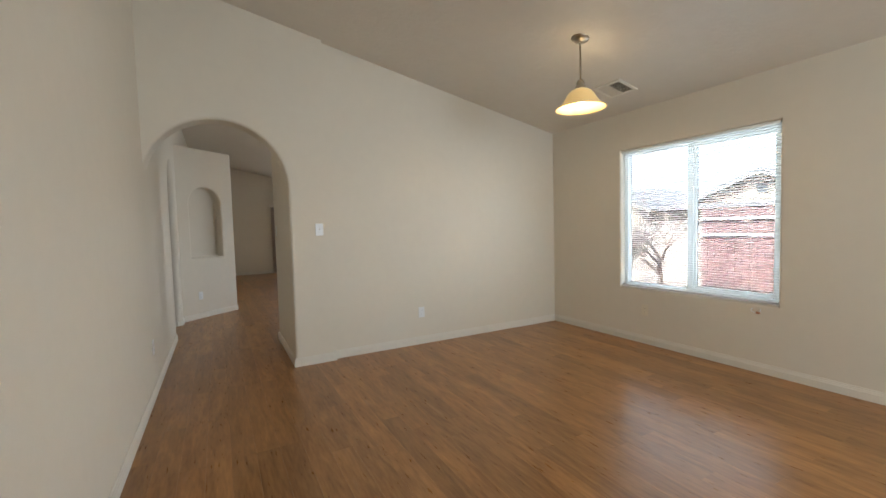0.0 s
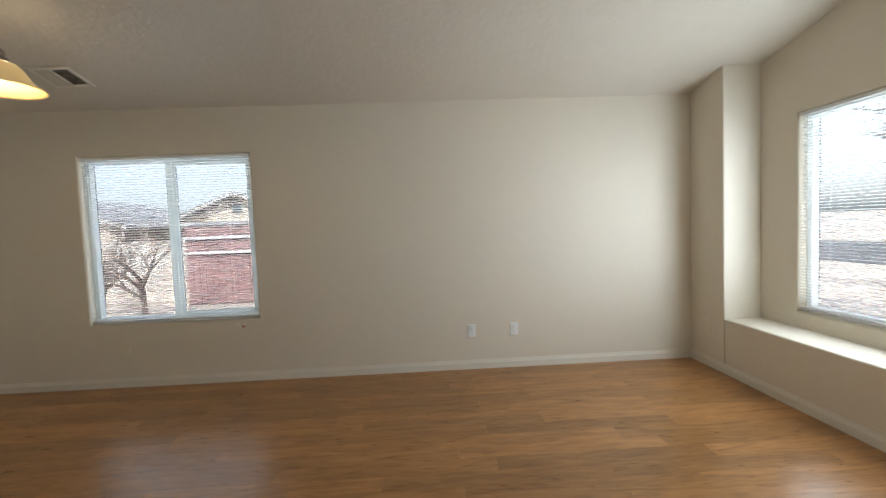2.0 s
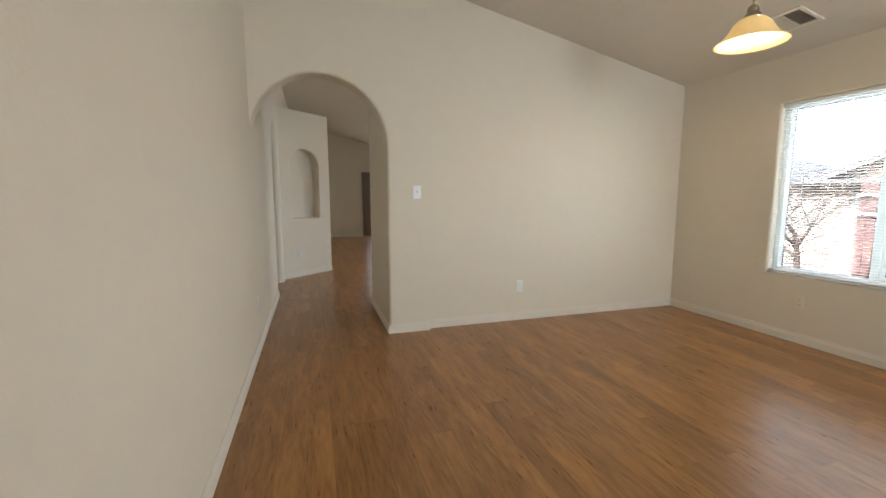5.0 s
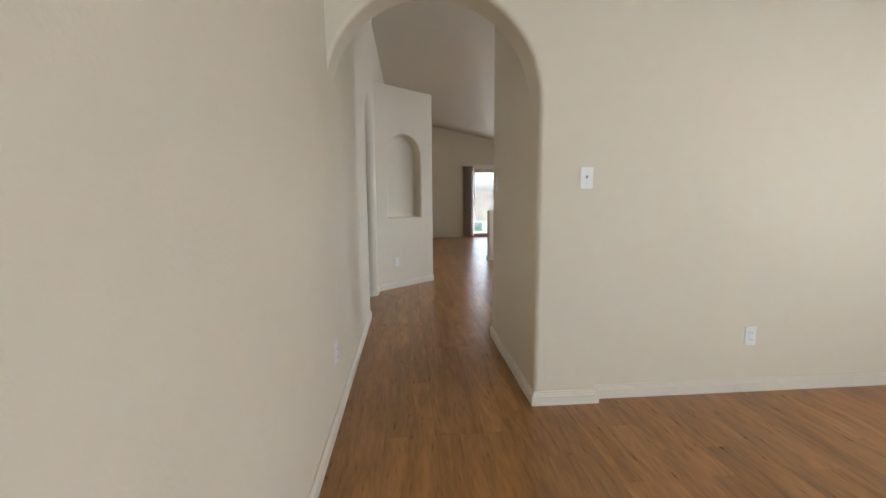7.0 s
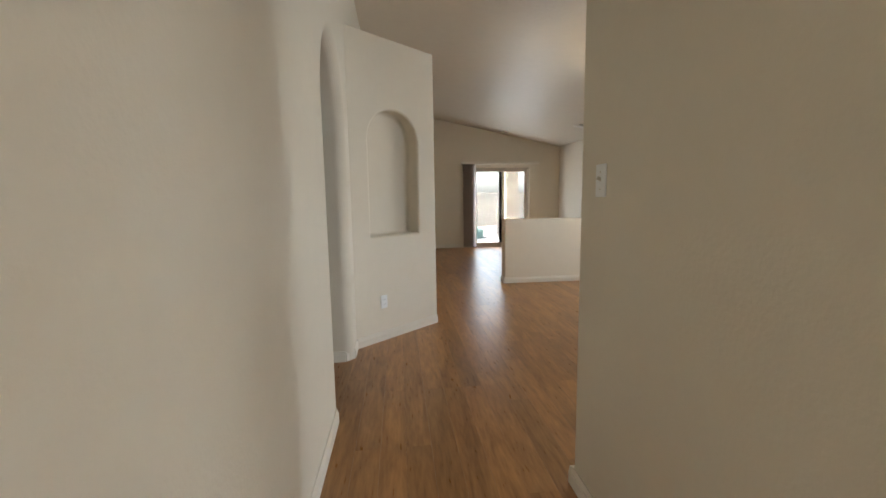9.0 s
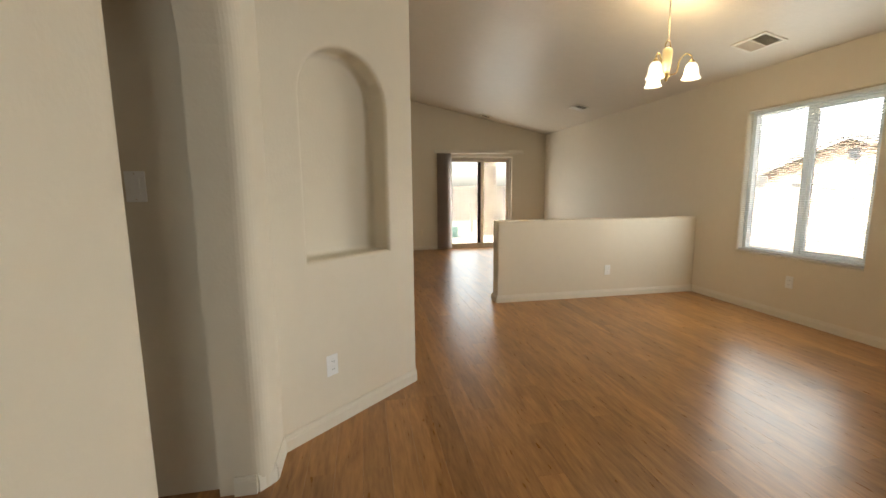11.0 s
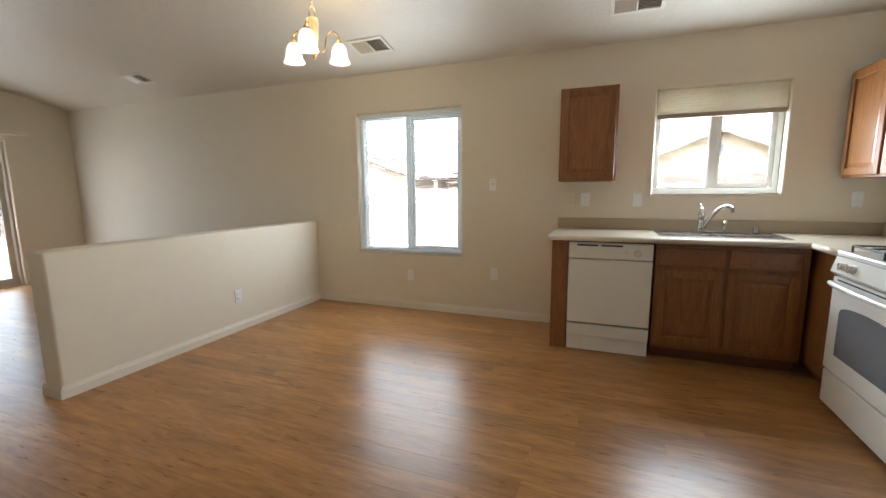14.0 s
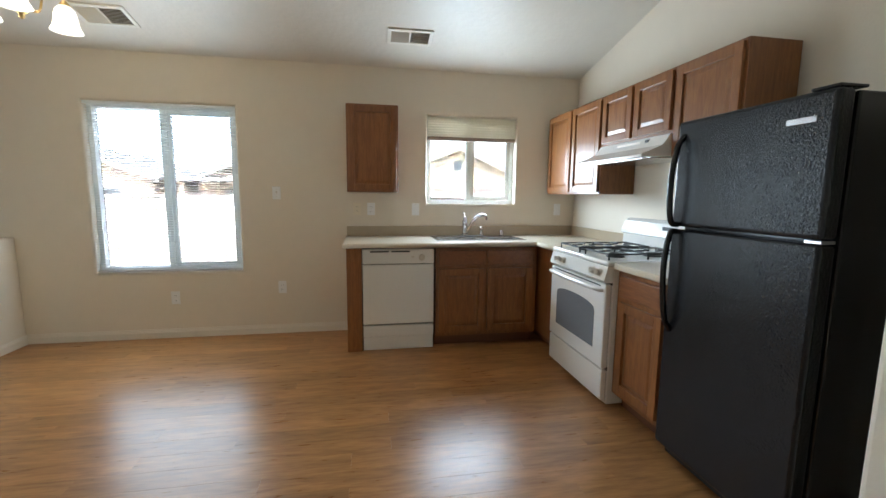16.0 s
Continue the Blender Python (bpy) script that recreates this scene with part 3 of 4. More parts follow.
def switch(m, label="white single toggle light switch", kind="toggle"):
    o = thing("light_switch", m, label, "switch", "light switches")
    part("cover_plate", plate(bmesh.new()), M_PLATE, o)
    if kind == "toggle":
        b = box(-0.005, 0.005, -0.004, 0.016, -0.006, 0.006, 0.002)
        bmesh.ops.transform(b, matrix=pose(0, 0.004, 0.003, 25), verts=b.verts)
        part("toggle", b, M_GREYP, o)
    else:
        part("rocker", box(-0.0165, 0.0165, 0.004, 0.009, -0.033, 0.033, 0.003), M_PLATE, o)
    for z in (-0.03, 0.03) if kind == "toggle" else (-0.048, 0.048):
        part("screw", lathe([(0.003, 0.005), (0.003, 0.0075)], 8, pose(0, 0, z, -90)), M_GREYP, o)
    return o


def east_at(y, z):
    return pose(EAST, y, z, 0, 0, 90)


outlet(east_at(2.995, 0.355), M_IVORY, "cream wall outlet below the window")
outlet(east_at(-0.1, 0.357))
outlet(east_at(-0.495, 0.357), None, "white cable and data wall plate")
outlet(pose(2.235, 4.32, 0.35, 0, 0, 180), None, "white wall outlet blending with the wall")
outlet(pose(3.97, SOUTH, 0.36), M_IVORY, "cream wall outlet beside the bay")
outlet(pose(WEST, 4.2, 0.385, 0, 0, -90), None, "white wall outlet before the archway")
dg = math.degrees(math.atan2(DU.y, DU.x))
outlet(pose(*on_diag(0.31, 0, 0.342), 0, 0, dg + 180), None, "white wall outlet under the niche")
outlet(pose(3.03, 9.65, 0.318, 0, 0, 180), None, "white wall outlet in the half wall")
outlet(east_at(8.47, 0.366))
outlet(east_at(7.56, 0.438), None, "white wall outlet beside the dining window")
outlet(pose(1.42, NORTH, 0.37, 0, 0, 180), M_IVORY, "cream wall outlet in the living room")
outlet(east_at(6.87, 1.165), M_IVORY, "cream phone wall plate over the counter")
outlet(east_at(6.74, 1.165), None, "white wall outlet over the counter")
switch(east_at(6.32, 1.163), "white rocker switch over the counter", "rocker")
switch(east_at(4.87, 1.168), "cream rocker switch in the kitchen corner", "rocker")
switch(east_at(7.58, 1.305), "white toggle switch beside the dining window")
switch(pose(1.158, 4.27, 1.29, 0, 0, 180))
switch(pose(0.8935, 5.3, 1.29, 0, 0, 90), "white toggle switch inside the passage")
switch(pose(0.934, -0.537, 1.38), "white toggle switch on the entry wall")
switch(pose(-0.62, 7.06, 1.29, 0, 0, 180), "white rocker switch in the side hall", "rocker")

clip = thing("cable_clip", pose(EAST, 1.97, 0.515, 0, 0, 90), "loose white cable end with a brown clip on the wall", "cable")
part("cable_loop", tube(smooth_line([(0.03, 0.0, 0.02), (0.035, 0.014, 0.0), (0.0, 0.016, -0.015), (-0.03, 0.014, 0.0), (-0.03, 0.002, 0.02)]), 0.004, 8), M_PLATE, clip)
part("connector", box(-0.03, 0.0, 0.006, 0.02, -0.022, -0.004, 0.003), M_COPPER, clip)


def ceiling_vent(x, y, w, h, label, louvre=1.0, rz=0.0):
    """w runs along y, h along x; half the vanes face away and look dark."""
    v = thing("ceiling_vent", pose(x, y, ceil_z(x) - 0.001, 0, TILT, 0) @ pose(0, 0, 0, 0, 0, rz), label, "vent", "ceiling vents")
    b = bmesh.new()
    f = 0.028
    for x0, x1, y0, y1 in ((-h / 2, h / 2, -w / 2, -w / 2 + f), (-h / 2, h / 2, w / 2 - f, w / 2), (-h / 2, -h / 2 + f, -w / 2 + f, w / 2 - f), (h / 2 - f, h / 2, -w / 2 + f, w / 2 - f), (-h / 2 + f, h / 2 - f, -0.006, 0.006)):
        add_box(b, x0, x1, y0, y1, -0.011, 0.0, 0.002)
    part("frame", b, M_TRIM, v)
    # no duct is built: a dark-coloured sheet gives the shade behind the vanes
    part("duct_shade", box(-h / 2 + f, h / 2 - f, -w / 2 + f, w / 2 - f, -0.0022, -0.0004), M_GAP, v)
    n = max(5, int((h - 2 * f) / 0.016))
    for side in (-1, 1):
        y0, y1 = (0.007, w / 2 - f) if side > 0 else (-w / 2 + f, -0.007)
        for i in range(n):
            s = part("vane", box(-0.0065, 0.0065, y0, y1, -0.0007, 0.0007), M_TRIM, v)
            s.matrix_local = pose(-h / 2 + f + (i + 0.5) * (h - 2 * f) / n, 0, -0.0068, 0, 42 * side, 0)
    return v


ceiling_vent(3.7, 2.95, 0.30, 0.26, "cream metal ceiling register near the pendant")
ceiling_vent(2.9, -1.93, 0.30, 0.34, "cream metal ceiling register above the bay")
ceiling_vent(3.71, 6.42, 0.36, 0.2, "cream metal ceiling register above the sink")
ceiling_vent(3.73, 8.6, 0.36, 0.24, "cream metal ceiling register by the chandelier")
ceiling_vent(3.68, 11.65, 0.32, 0.22, "cream metal ceiling register over the living room")
ceiling_vent(2.75, 13.8, 0.32, 0.22, "cream metal ceiling register before the patio door")


# ---------------------------------------------------------------- lamps
def lamp(kind_name, place, watts, color, radius=0.03):
    lt = new(kind_name, bpy.data.lights.new(kind_name, "POINT"))
    lt.data.energy, lt.data.color, lt.data.shadow_soft_size = watts, color, radius
    lt.location = place
    return lt


PX, PY = 2.88, 2.61
pz = ceil_z(PX)
pend = thing("pendant_lamp", pose(PX, PY, pz), "lit amber glass bell pendant on a nickel chain", "pendant lamp")
part("canopy", lathe([(0.0, -0.034), (0.02, -0.034), (0.035, -0.028), (0.06, -0.018), (0.07, -0.006), (0.07, 0.0)], 28, pose(0, 0, 0.004, 0, TILT, 0)), M_NICKEL, pend, smooth=True)
b = bmesh.new()
for i in range(13):
    c = Vector((0, 0, -0.045 - i * 0.022))
    ring = [c + (pose(0, 0, 0, 0, 0, 90 * (i % 2)) @ Vector((0.0065 * math.cos(a), 0, 0.015 * math.sin(a)))) for a in [2 * math.pi * j / 12 for j in range(13)]]
    add_tube(b, ring, 0.0022, 6)
part("chain", b, M_NICKEL, pend, smooth=True)
part("cord", tube(smooth_line([(0, 0, -0.02), (0.004, 0.003, -0.12), (-0.004, 0, -0.22), (0, 0, -0.345)]), 0.003, 6), M_BRASS, pend)
part("socket_cap", lathe([(0.008, -0.318), (0.02, -0.322), (0.03, -0.335), (0.033, -0.352), (0.026, -0.362), (0.042, -0.372), (0.046, -0.392), (0.044, -0.396)], 28), M_NICKEL, pend, smooth=True)
prof = [(0.044, -0.39), (0.075, -0.405), (0.1, -0.43), (0.12, -0.465), (0.14, -0.495), (0.16, -0.52), (0.186, -0.533), (0.197, -0.543)]
part("shade", lathe(prof + [(r - 0.005, z - 0.002) for r, z in reversed(prof)], 48, close_ends=False), M_AMBER, pend, "amber alabaster glass shade", smooth=True)
part("bulb", lathe([(0.014, -0.40), (0.016, -0.42), (0.03, -0.45), (0.033, -0.475), (0.022, -0.5), (0.0, -0.507)], 20), M_BULB, pend, smooth=True)
lamp("pendant_bulb", (PX, PY, pz - 0.53), 0.12, (1, 0.78, 0.5), 0.04)
# added fill above the shade, where there is no bulb
lamp("pendant_fill_up", (PX + 0.02, PY, pz - 0.36), 0.06, (1, 0.8, 0.5), 0.05)

CX, CY = 2.67, 8.4
cz = ceil_z(CX)
ch = thing("chandelier", pose(CX, CY, cz - 0.14), "three-arm brass chandelier with lit frosted glass shades", "chandelier")
part("canopy", lathe([(0.0, -0.03), (0.02, -0.03), (0.04, -0.022), (0.06, -0.01), (0.062, 0.0)], 28, pose(0, 0, 0.144, 0, TILT, 0)), M_NICKEL, ch, smooth=True)
b = bmesh.new()
for i in range(-7, 8):
    c = Vector((0, 0, -0.04 - i * 0.02))
    ring = [c + (pose(0, 0, 0, 0, 0, 90 * (i % 2)) @ Vector((0.0065 * math.cos(a), 0, 0.014 * math.sin(a)))) for a in [2 * math.pi * j / 12 for j in range(13)]]
    add_tube(b, ring, 0.0022, 6)
part("chain", b, M_NICKEL, ch, smooth=True)
b = bmesh.new()
for k in range(4):
    a = math.pi / 2 * k
    add_tube(b, smooth_line([(0.004 * math.cos(a), 0.004 * math.sin(a), -0.19), (0.026 * math.cos(a), 0.026 * math.sin(a), -0.225), (0.022 * math.cos(a), 0.022 * math.sin(a), -0.26)]), 0.003, 6)
part("crown", b, M_BRASS, ch, smooth=True)
part("column", lathe([(0.012, -0.25), (0.034, -0.262), (0.038, -0.29), (0.034, -0.36), (0.026, -0.42), (0.02, -0.45)], 24), M_CREAM, ch, "cream marbled glass column", smooth=True)
part("finial", lathe([(0.02, -0.45), (0.03, -0.46), (0.024, -0.48), (0.01, -0.492), (0.012, -0.505), (0.0, -0.515)], 20), M_BRASS, ch, smooth=True)
for k in range(3):
    a = radians(85 + 120 * k)
    c, s = math.cos(a), math.sin(a)
    arm = part("arm", tube(smooth_line([(0.02 * c, 0.02 * s, -0.465), (0.07 * c, 0.07 * s, -0.45), (0.09 * c, 0.09 * s, -0.36), (0.13 * c, 0.13 * s, -0.318), (0.168 * c, 0.168 * s, -0.335), (0.176 * c, 0.176 * s, -0.37)]), 0.0055, 8), M_BRASS, ch, smooth=True)
    part("cup", lathe([(0.008, -0.36), (0.02, -0.375), (0.027, -0.395), (0.024, -0.4)], 18, pose(0.176 * c, 0.176 * s, 0)), M_BRASS, arm, smooth=True)
    prof = [(0.026, -0.39), (0.04, -0.405), (0.048, -0.43), (0.052, -0.46), (0.056, -0.485), (0.066, -0.505), (0.071, -0.512)]
    part("shade", lathe(prof + [(r - 0.004, z - 0.001) for r, z in reversed(prof)], 32, pose(0.176 * c, 0.176 * s, 0), close_ends=False), M_FROST, arm, "lit frosted white glass shade", smooth=True)
    part("bulb", lathe([(0.012, -0.40), (0.024, -0.43), (0.026, -0.455), (0.015, -0.478), (0.0, -0.482)], 16, pose(0.176 * c, 0.176 * s, 0)), M_BULB, arm, smooth=True)
lamp("chandelier_bulbs", (CX, CY, cz - 0.6), 0.12, (1, 0.82, 0.56), 0.08)
# added fill at chain height, apart from the three bulbs
lamp("chandelier_glow", (CX + 0.03, CY - 0.02, cz - 0.24), 0.08, (1, 0.8, 0.5), 0.06)


# ---------------------------------------------------------------- kitchen
def cabinet_door(name, x0, x1, z0, z1, y, parent, rail=0.055):
    """Framed door with a raised panel, its back at y."""
    b = bmesh.new()
    for q in ((x0, x0 + rail, z0, z1), (x1 - rail, x1, z0, z1), (x0 + rail, x1 - rail, z0, z0 + rail), (x0 + rail, x1 - rail, z1 - rail, z1)):
        add_box(b, q[0], q[1], y, y + 0.019, q[2], q[3], 0.003)
    d = part(name, b, M_OAK, parent)
    xi0, xi1, zi0, zi1 = x0 + rail, x1 - rail, z0 + rail, z1 - rail
    b = bmesh.new()
    add_loops(b, [[(xi0 - o, yy, zi0 - o), (xi1 + o, yy, zi0 - o), (xi1 + o, yy, zi1 + o), (xi0 - o, yy, zi1 + o)] for yy, o in ((y + 0.001, 0.004), (y + 0.006, 0.004), (y + 0.006, -0.008), (y + 0.012, -0.028), (y + 0.0125, -0.032))])
    part("panel", b, M_OAK, d)
    return d


def drawer_front(x0, x1, z0, z1, y, parent):
    return part("drawer_front", box(x0, x1, y, y + 0.019, z0, z1, 0.006, 2), M_OAKX, parent)


def base_cabinet(m, w, doors, label, depth=0.6, fill=(0.03, 0.03), split=None):
    """Local x along the wall, local y out into the room."""
    c = thing("base_cabinet", m, label, "cabinet", "kitchen cabinets")
    part("body", box(0, w, 0.004, depth, 0.1, 0.865, 0.002), M_OAK, c)
    part("toe_kick", box(0.001, w - 0.001, 0.004, depth - 0.075, 0.002, 0.1), M_TOE, c)
    step = (w - fill[0] - fill[1]) / doors
    for i in range(doors):
        x0, x1 = fill[0] + i * step + 0.012, fill[0] + (i + 1) * step - 0.012
        drawer_front(x0, x1, 0.715, 0.84, depth, c)
        cabinet_door("door", x0, x1, 0.135, 0.685, depth, c)
    return c


def wall_cabinet(m, w, z0, z1, doors, label, depth=0.3):
    c = thing("wall_cabinet", m, label, "cabinet", "kitchen cabinets")
    part("body", box(0, w, 0.004, depth, z0, z1, 0.002), M_OAK, c)
    step = w / doors
    for i in range(doors):
        cabinet_door("door", i * step + 0.016, (i + 1) * step - 0.016, z0 + 0.016, z1 - 0.016, depth, c, 0.05)
    return c


KY = 4.69                              # kitchen wall face
CF = 0.6                               # cabinet depth


def at_east(y):
    return pose(EAST, y, 0, 0, 0, 90)


def at_kitchen(x):
    return pose(x, KY, 0)


end = thing("cabinet_end_panel", at_east(6.825), "stained oak end panel beside the dishwasher", "cabinet panel")
part("panel", box(0, 0.12, 0.004, CF, 0.0, 0.868, 0.002), M_OAK, end)
base_cabinet(at_east(5.32), 0.895, 2, "stained oak double sink base cabinet with false drawers", fill=(0.03, 0.01))
cab = thing("corner_cabinet", at_kitchen(3.205), "blind stained oak corner cabinet beside the stove", "cabinet", "kitchen cabinets")
part("body", box(0, 0.99, 0.004, CF, 0.1, 0.866, 0.002), M_OAK, cab)
part("toe_kick", box(0, 0.99, 0.004, CF - 0.075, 0.002, 0.1), M_TOE, cab)
base_cabinet(at_kitchen(1.985), 0.45, 1, "narrow stained oak base cabinet between stove and refrigerator")

wall_cabinet(at_east(6.505), 0.437, 1.322, 2.055, 1, "single stained oak wall cabinet beside the sink window", 0.315)
wall_cabinet(at_kitchen(3.215), 0.95, 1.322, 2.055, 2, "two-door stained oak corner wall cabinet")
wall_cabinet(at_kitchen(2.45), 0.762, 1.68, 2.055, 2, "short stained oak wall cabinet above the range hood")
wall_cabinet(at_kitchen(1.985), 0.462, 1.52, 2.055, 1, "stained oak wall cabinet above the refrigerator")

# worktop in one L with its upstand, and the short piece by the refrigerator
SX0, SX1, SY0, SY1 = 3.72, 4.10, 5.4, 6.17
top = thing("worktop", pose(0, 0, 0), "beige laminate L-shaped kitchen worktop with upstand", "worktop")
b = bmesh.new()
XF, YF = EAST - 0.635, KY + 0.64
for q in ((XF, SX0, SY0, 6.97), (SX0, SX1, SY1, 6.97), (SX1, 4.196, SY0, 6.97), (XF, 4.196, YF, SY0), (3.206, 4.196, KY + 0.004, YF)):
    add_box(b, q[0], q[1], q[2], q[3], 0.872, 0.91)
part("slab", b, M_TOP, top)
b = tube([(XF, YF + 0.0, 0.891), (XF, 6.97, 0.891)], 0.019, 12)
add_tube(b, [(3.206, YF, 0.891), (XF, YF, 0.891)], 0.019, 12)
part("front_edge", b, M_TOP, top, smooth=True)
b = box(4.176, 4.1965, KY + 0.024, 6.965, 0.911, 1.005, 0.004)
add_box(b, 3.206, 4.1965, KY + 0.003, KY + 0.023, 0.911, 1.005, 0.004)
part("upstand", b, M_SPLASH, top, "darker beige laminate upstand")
top2 = thing("worktop", pose(0, 0, 0), "short beige laminate worktop beside the stove", "worktop")
part("slab", box(1.98, 2.436, KY + 0.004, YF, 0.872, 0.91, 0.008, 3), M_TOP, top2)
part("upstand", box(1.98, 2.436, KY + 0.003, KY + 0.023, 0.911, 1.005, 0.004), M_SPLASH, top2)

# double bowl sink
sink = thing("kitchen_sink", pose(0, 0, 0.91), "double bowl stainless steel drop-in sink", "sink")
b = bmesh.new()
ym = (SY0 + SY1) / 2
x0, x1, y0, y1 = SX0 - 0.02, SX1 + 0.02, SY0 - 0.02, SY1 + 0.02
bowls = ((SX0 + 0.015, SX1 - 0.075, SY0 + 0.015, ym - 0.015), (SX0 + 0.015, SX1 - 0.075, ym + 0.015, SY1 - 0.015))
for q in ((x0, bowls[0][0], y0, y1), (bowls[0][1], x1, y0, y1), (bowls[0][0], bowls[0][1], y0, bowls[0][2]), (bowls[0][0], bowls[0][1], bowls[0][3], bowls[1][2]), (bowls[0][0], bowls[0][1], bowls[1][3], y1)):
    add_box(b, *q, 0.0005, 0.0055)
part("rim", b, M_STEEL, sink)
for x0, x1, y0, y1 in bowls:
    b = bmesh.new()
    add_loops(b, [[(x0 - o, y0 - o, z), (x1 + o, y0 - o, z), (x1 + o, y1 + o, z), (x0 - o, y1 + o, z)] for o, z in ((0.003, 0.0), (-0.005, -0.01), (-0.012, -0.14), (-0.04, -0.155))], False)
    b.faces.new(b.verts[-4:])
    bowl = part("bowl", b, M_STEEL, sink)
    part("drain", lathe([(0.04, -0.154), (0.042, -0.151), (0.02, -0.152), (0.0, -0.153)], 20, pose((x0 + x1) / 2, (y0 + y1) / 2, 0)), M_CHROME, bowl)
fx, fy = 4.065, ym + 0.015
fau = thing("kitchen_faucet", pose(fx, fy, 0.9155), "chrome gooseneck kitchen faucet with side lever", "faucet")
fau.matrix_world = fau.matrix_world @ Matrix.Diagonal((1.1, 1.05, 1.18, 1))
part("base_plate", box(-0.025, 0.025, -0.12, 0.12, 0, 0.01, 0.004), M_CHROME, fau)
part("body", lathe([(0.026, 0.01), (0.024, 0.03), (0.02, 0.05), (0.02, 0.1), (0.024, 0.108), (0.022, 0.125), (0.014, 0.14), (0.016, 0.15), (0.006, 0.165)], 20, pose(0, 0.06, 0)), M_CHROME, fau, smooth=True)
part("lever", tube(smooth_line([(0, 0.06, 0.15), (0.01, 0.062, 0.175), (0.02, 0.066, 0.182)]), 0.006, 8), M_CHROME, fau, smooth=True)
part("spout", tube(smooth_line([(0, 0.045, 0.02), (-0.01, 0.01, 0.09), (-0.03, -0.035, 0.15), (-0.07, -0.075, 0.175), (-0.11, -0.1, 0.165), (-0.12, -0.105, 0.14)]), 0.0125, 12), M_CHROME, fau, smooth=True)
sp = thing("sink_sprayer", pose(fx, fy - 0.1, 0.9155), "chrome pull-out sprayer beside the faucet", "sprayer")
part("head", lathe([(0.02, 0.0105), (0.016, 0.02), (0.013, 0.05), (0.018, 0.07), (0.017, 0.085), (0.008, 0.092)], 16), M_CHROME, sp, smooth=True)
air = thing("air_gap_cap", pose(fx, SY0 + 0.1, 0.9155), "chrome air gap cap on the sink rim", "sink cap")
part("cap", lathe([(0.022, 0), (0.019, 0.01), (0.019, 0.045), (0.016, 0.055), (0.0, 0.057)], 16), M_CHROME, air, smooth=True)

# dishwasher
dwm = thing("dishwasher", at_east(6.225), "white built-in dishwasher under the worktop", "dishwasher")
# near-black body puts painted shade into the gaps between the white panels
part("body", box(0.006, 0.592, 0.01, 0.578, 0.06, 0.86), M_SLOT, dwm)
part("door", box(0.006, 0.592, 0.58, 0.615, 0.23, 0.733, 0.008, 3), M_WHITE, dwm)
cp = part("control_panel", box(0.006, 0.592, 0.575, 0.625, 0.738, 0.862, 0.01, 3), M_WHITE, dwm)
b = box(0.21, 0.36, 0.622, 0.6265, 0.835, 0.847)
add_box(b, 0.38, 0.53, 0.622, 0.6265, 0.835, 0.847)
part("vent_slot", b, M_SLOT, cp)
part("dial", lathe([(0.026, 0), (0.026, 0.01), (0.022, 0.014), (0.0, 0.014)], 20, pose(0.11, 0.624, 0.79, -90)), M_GREYP, cp)
part("button", box(0.175, 0.195, 0.622, 0.63, 0.79, 0.8, 0.002), M_GREYP, cp)
part("access_panel", box(0.006, 0.592, 0.57, 0.605, 0.12, 0.217, 0.006), M_WHITE, dwm)
part("kick_panel", box(0.008, 0.59, 0.52, 0.59, 0.003, 0.1175, 0.004), M_WHITE, dwm)

# gas stove
ST0, STW = 2.442, 0.758
stove = thing("gas_stove", at_kitchen(ST0), "white freestanding gas stove with black grates", "stove")
part("body", box(0, STW, 0.02, 0.63, 0.012, 0.885, 0.006), M_WHITE, stove)
part("cooktop", box(-0.002, STW + 0.002, 0.02, 0.67, 0.886, 0.915, 0.01, 3), M_WHITE, stove)
b = bmesh.new()
add_loops(b, [[(x, 0.632, 0.785), (x, 0.675, 0.785), (x, 0.69, 0.8), (x, 0.668, 0.885), (x, 0.632, 0.885)] for x in (0.002, STW - 0.002)])
pan = part("control_panel", b, M_WHITE, stove)
for x in (0.07, 0.145, 0.55, 0.64):
    k = part("knob", lathe([(0.026, 0), (0.026, 0.006), (0.02, 0.008), (0.018, 0.026), (0.015, 0.029), (0.0, 0.029)], 20, pose(x, 0.678, 0.84, -90 + 14)), M_GREYP, pan, smooth=False)
    part("grip", box(x - 0.004, x + 0.004, 0.7, 0.712, 0.825, 0.862, 0.002), M_GREYP, k)
b = bmesh.new()
z0, z1 = 0.245, 0.775
od = part("oven_door", box(0.004, STW - 0.004, 0.633, 0.675, z0, z1, 0.01, 3), M_WHITE, stove)
k = 12
xa, xb, za, zs, zt = 0.115, STW - 0.115, 0.35, 0.585, 0.64
outl = [(xa, za), (xb, za)] + [((xa + xb) / 2 + (xb - xa) / 2 * math.cos(math.pi * i / k), zs + (zt - zs) * math.sin(math.pi * i / k) ** 0.7) for i in range(k + 1)]
b = bmesh.new()
add_loops(b, [[(x, y, z) for x, z in outl] for y in (0.67, 0.6775)])
part("oven_window", b, M_OVEN, od, "grey oven window with an arched top")
part("handle", tube(smooth_line([(0.04, 0.67, 0.735), (0.05, 0.705, 0.74), (0.15, 0.722, 0.742), (STW / 2, 0.73, 0.742), (STW - 0.15, 0.722, 0.742), (STW - 0.05, 0.705, 0.74), (STW - 0.04, 0.67, 0.735)]), 0.013, 10), M_WHITE, od, smooth=True)
part("vent_strip", box(0.06, STW - 0.06, 0.6735, 0.6765, 0.756, 0.764), M_SLOT, od)
# dark strips paint the shade in the gaps below and above the oven door
part("gap_shade", box(0.006, STW - 0.006, 0.62, 0.636, 0.23, 0.252), M_SLOT, stove)
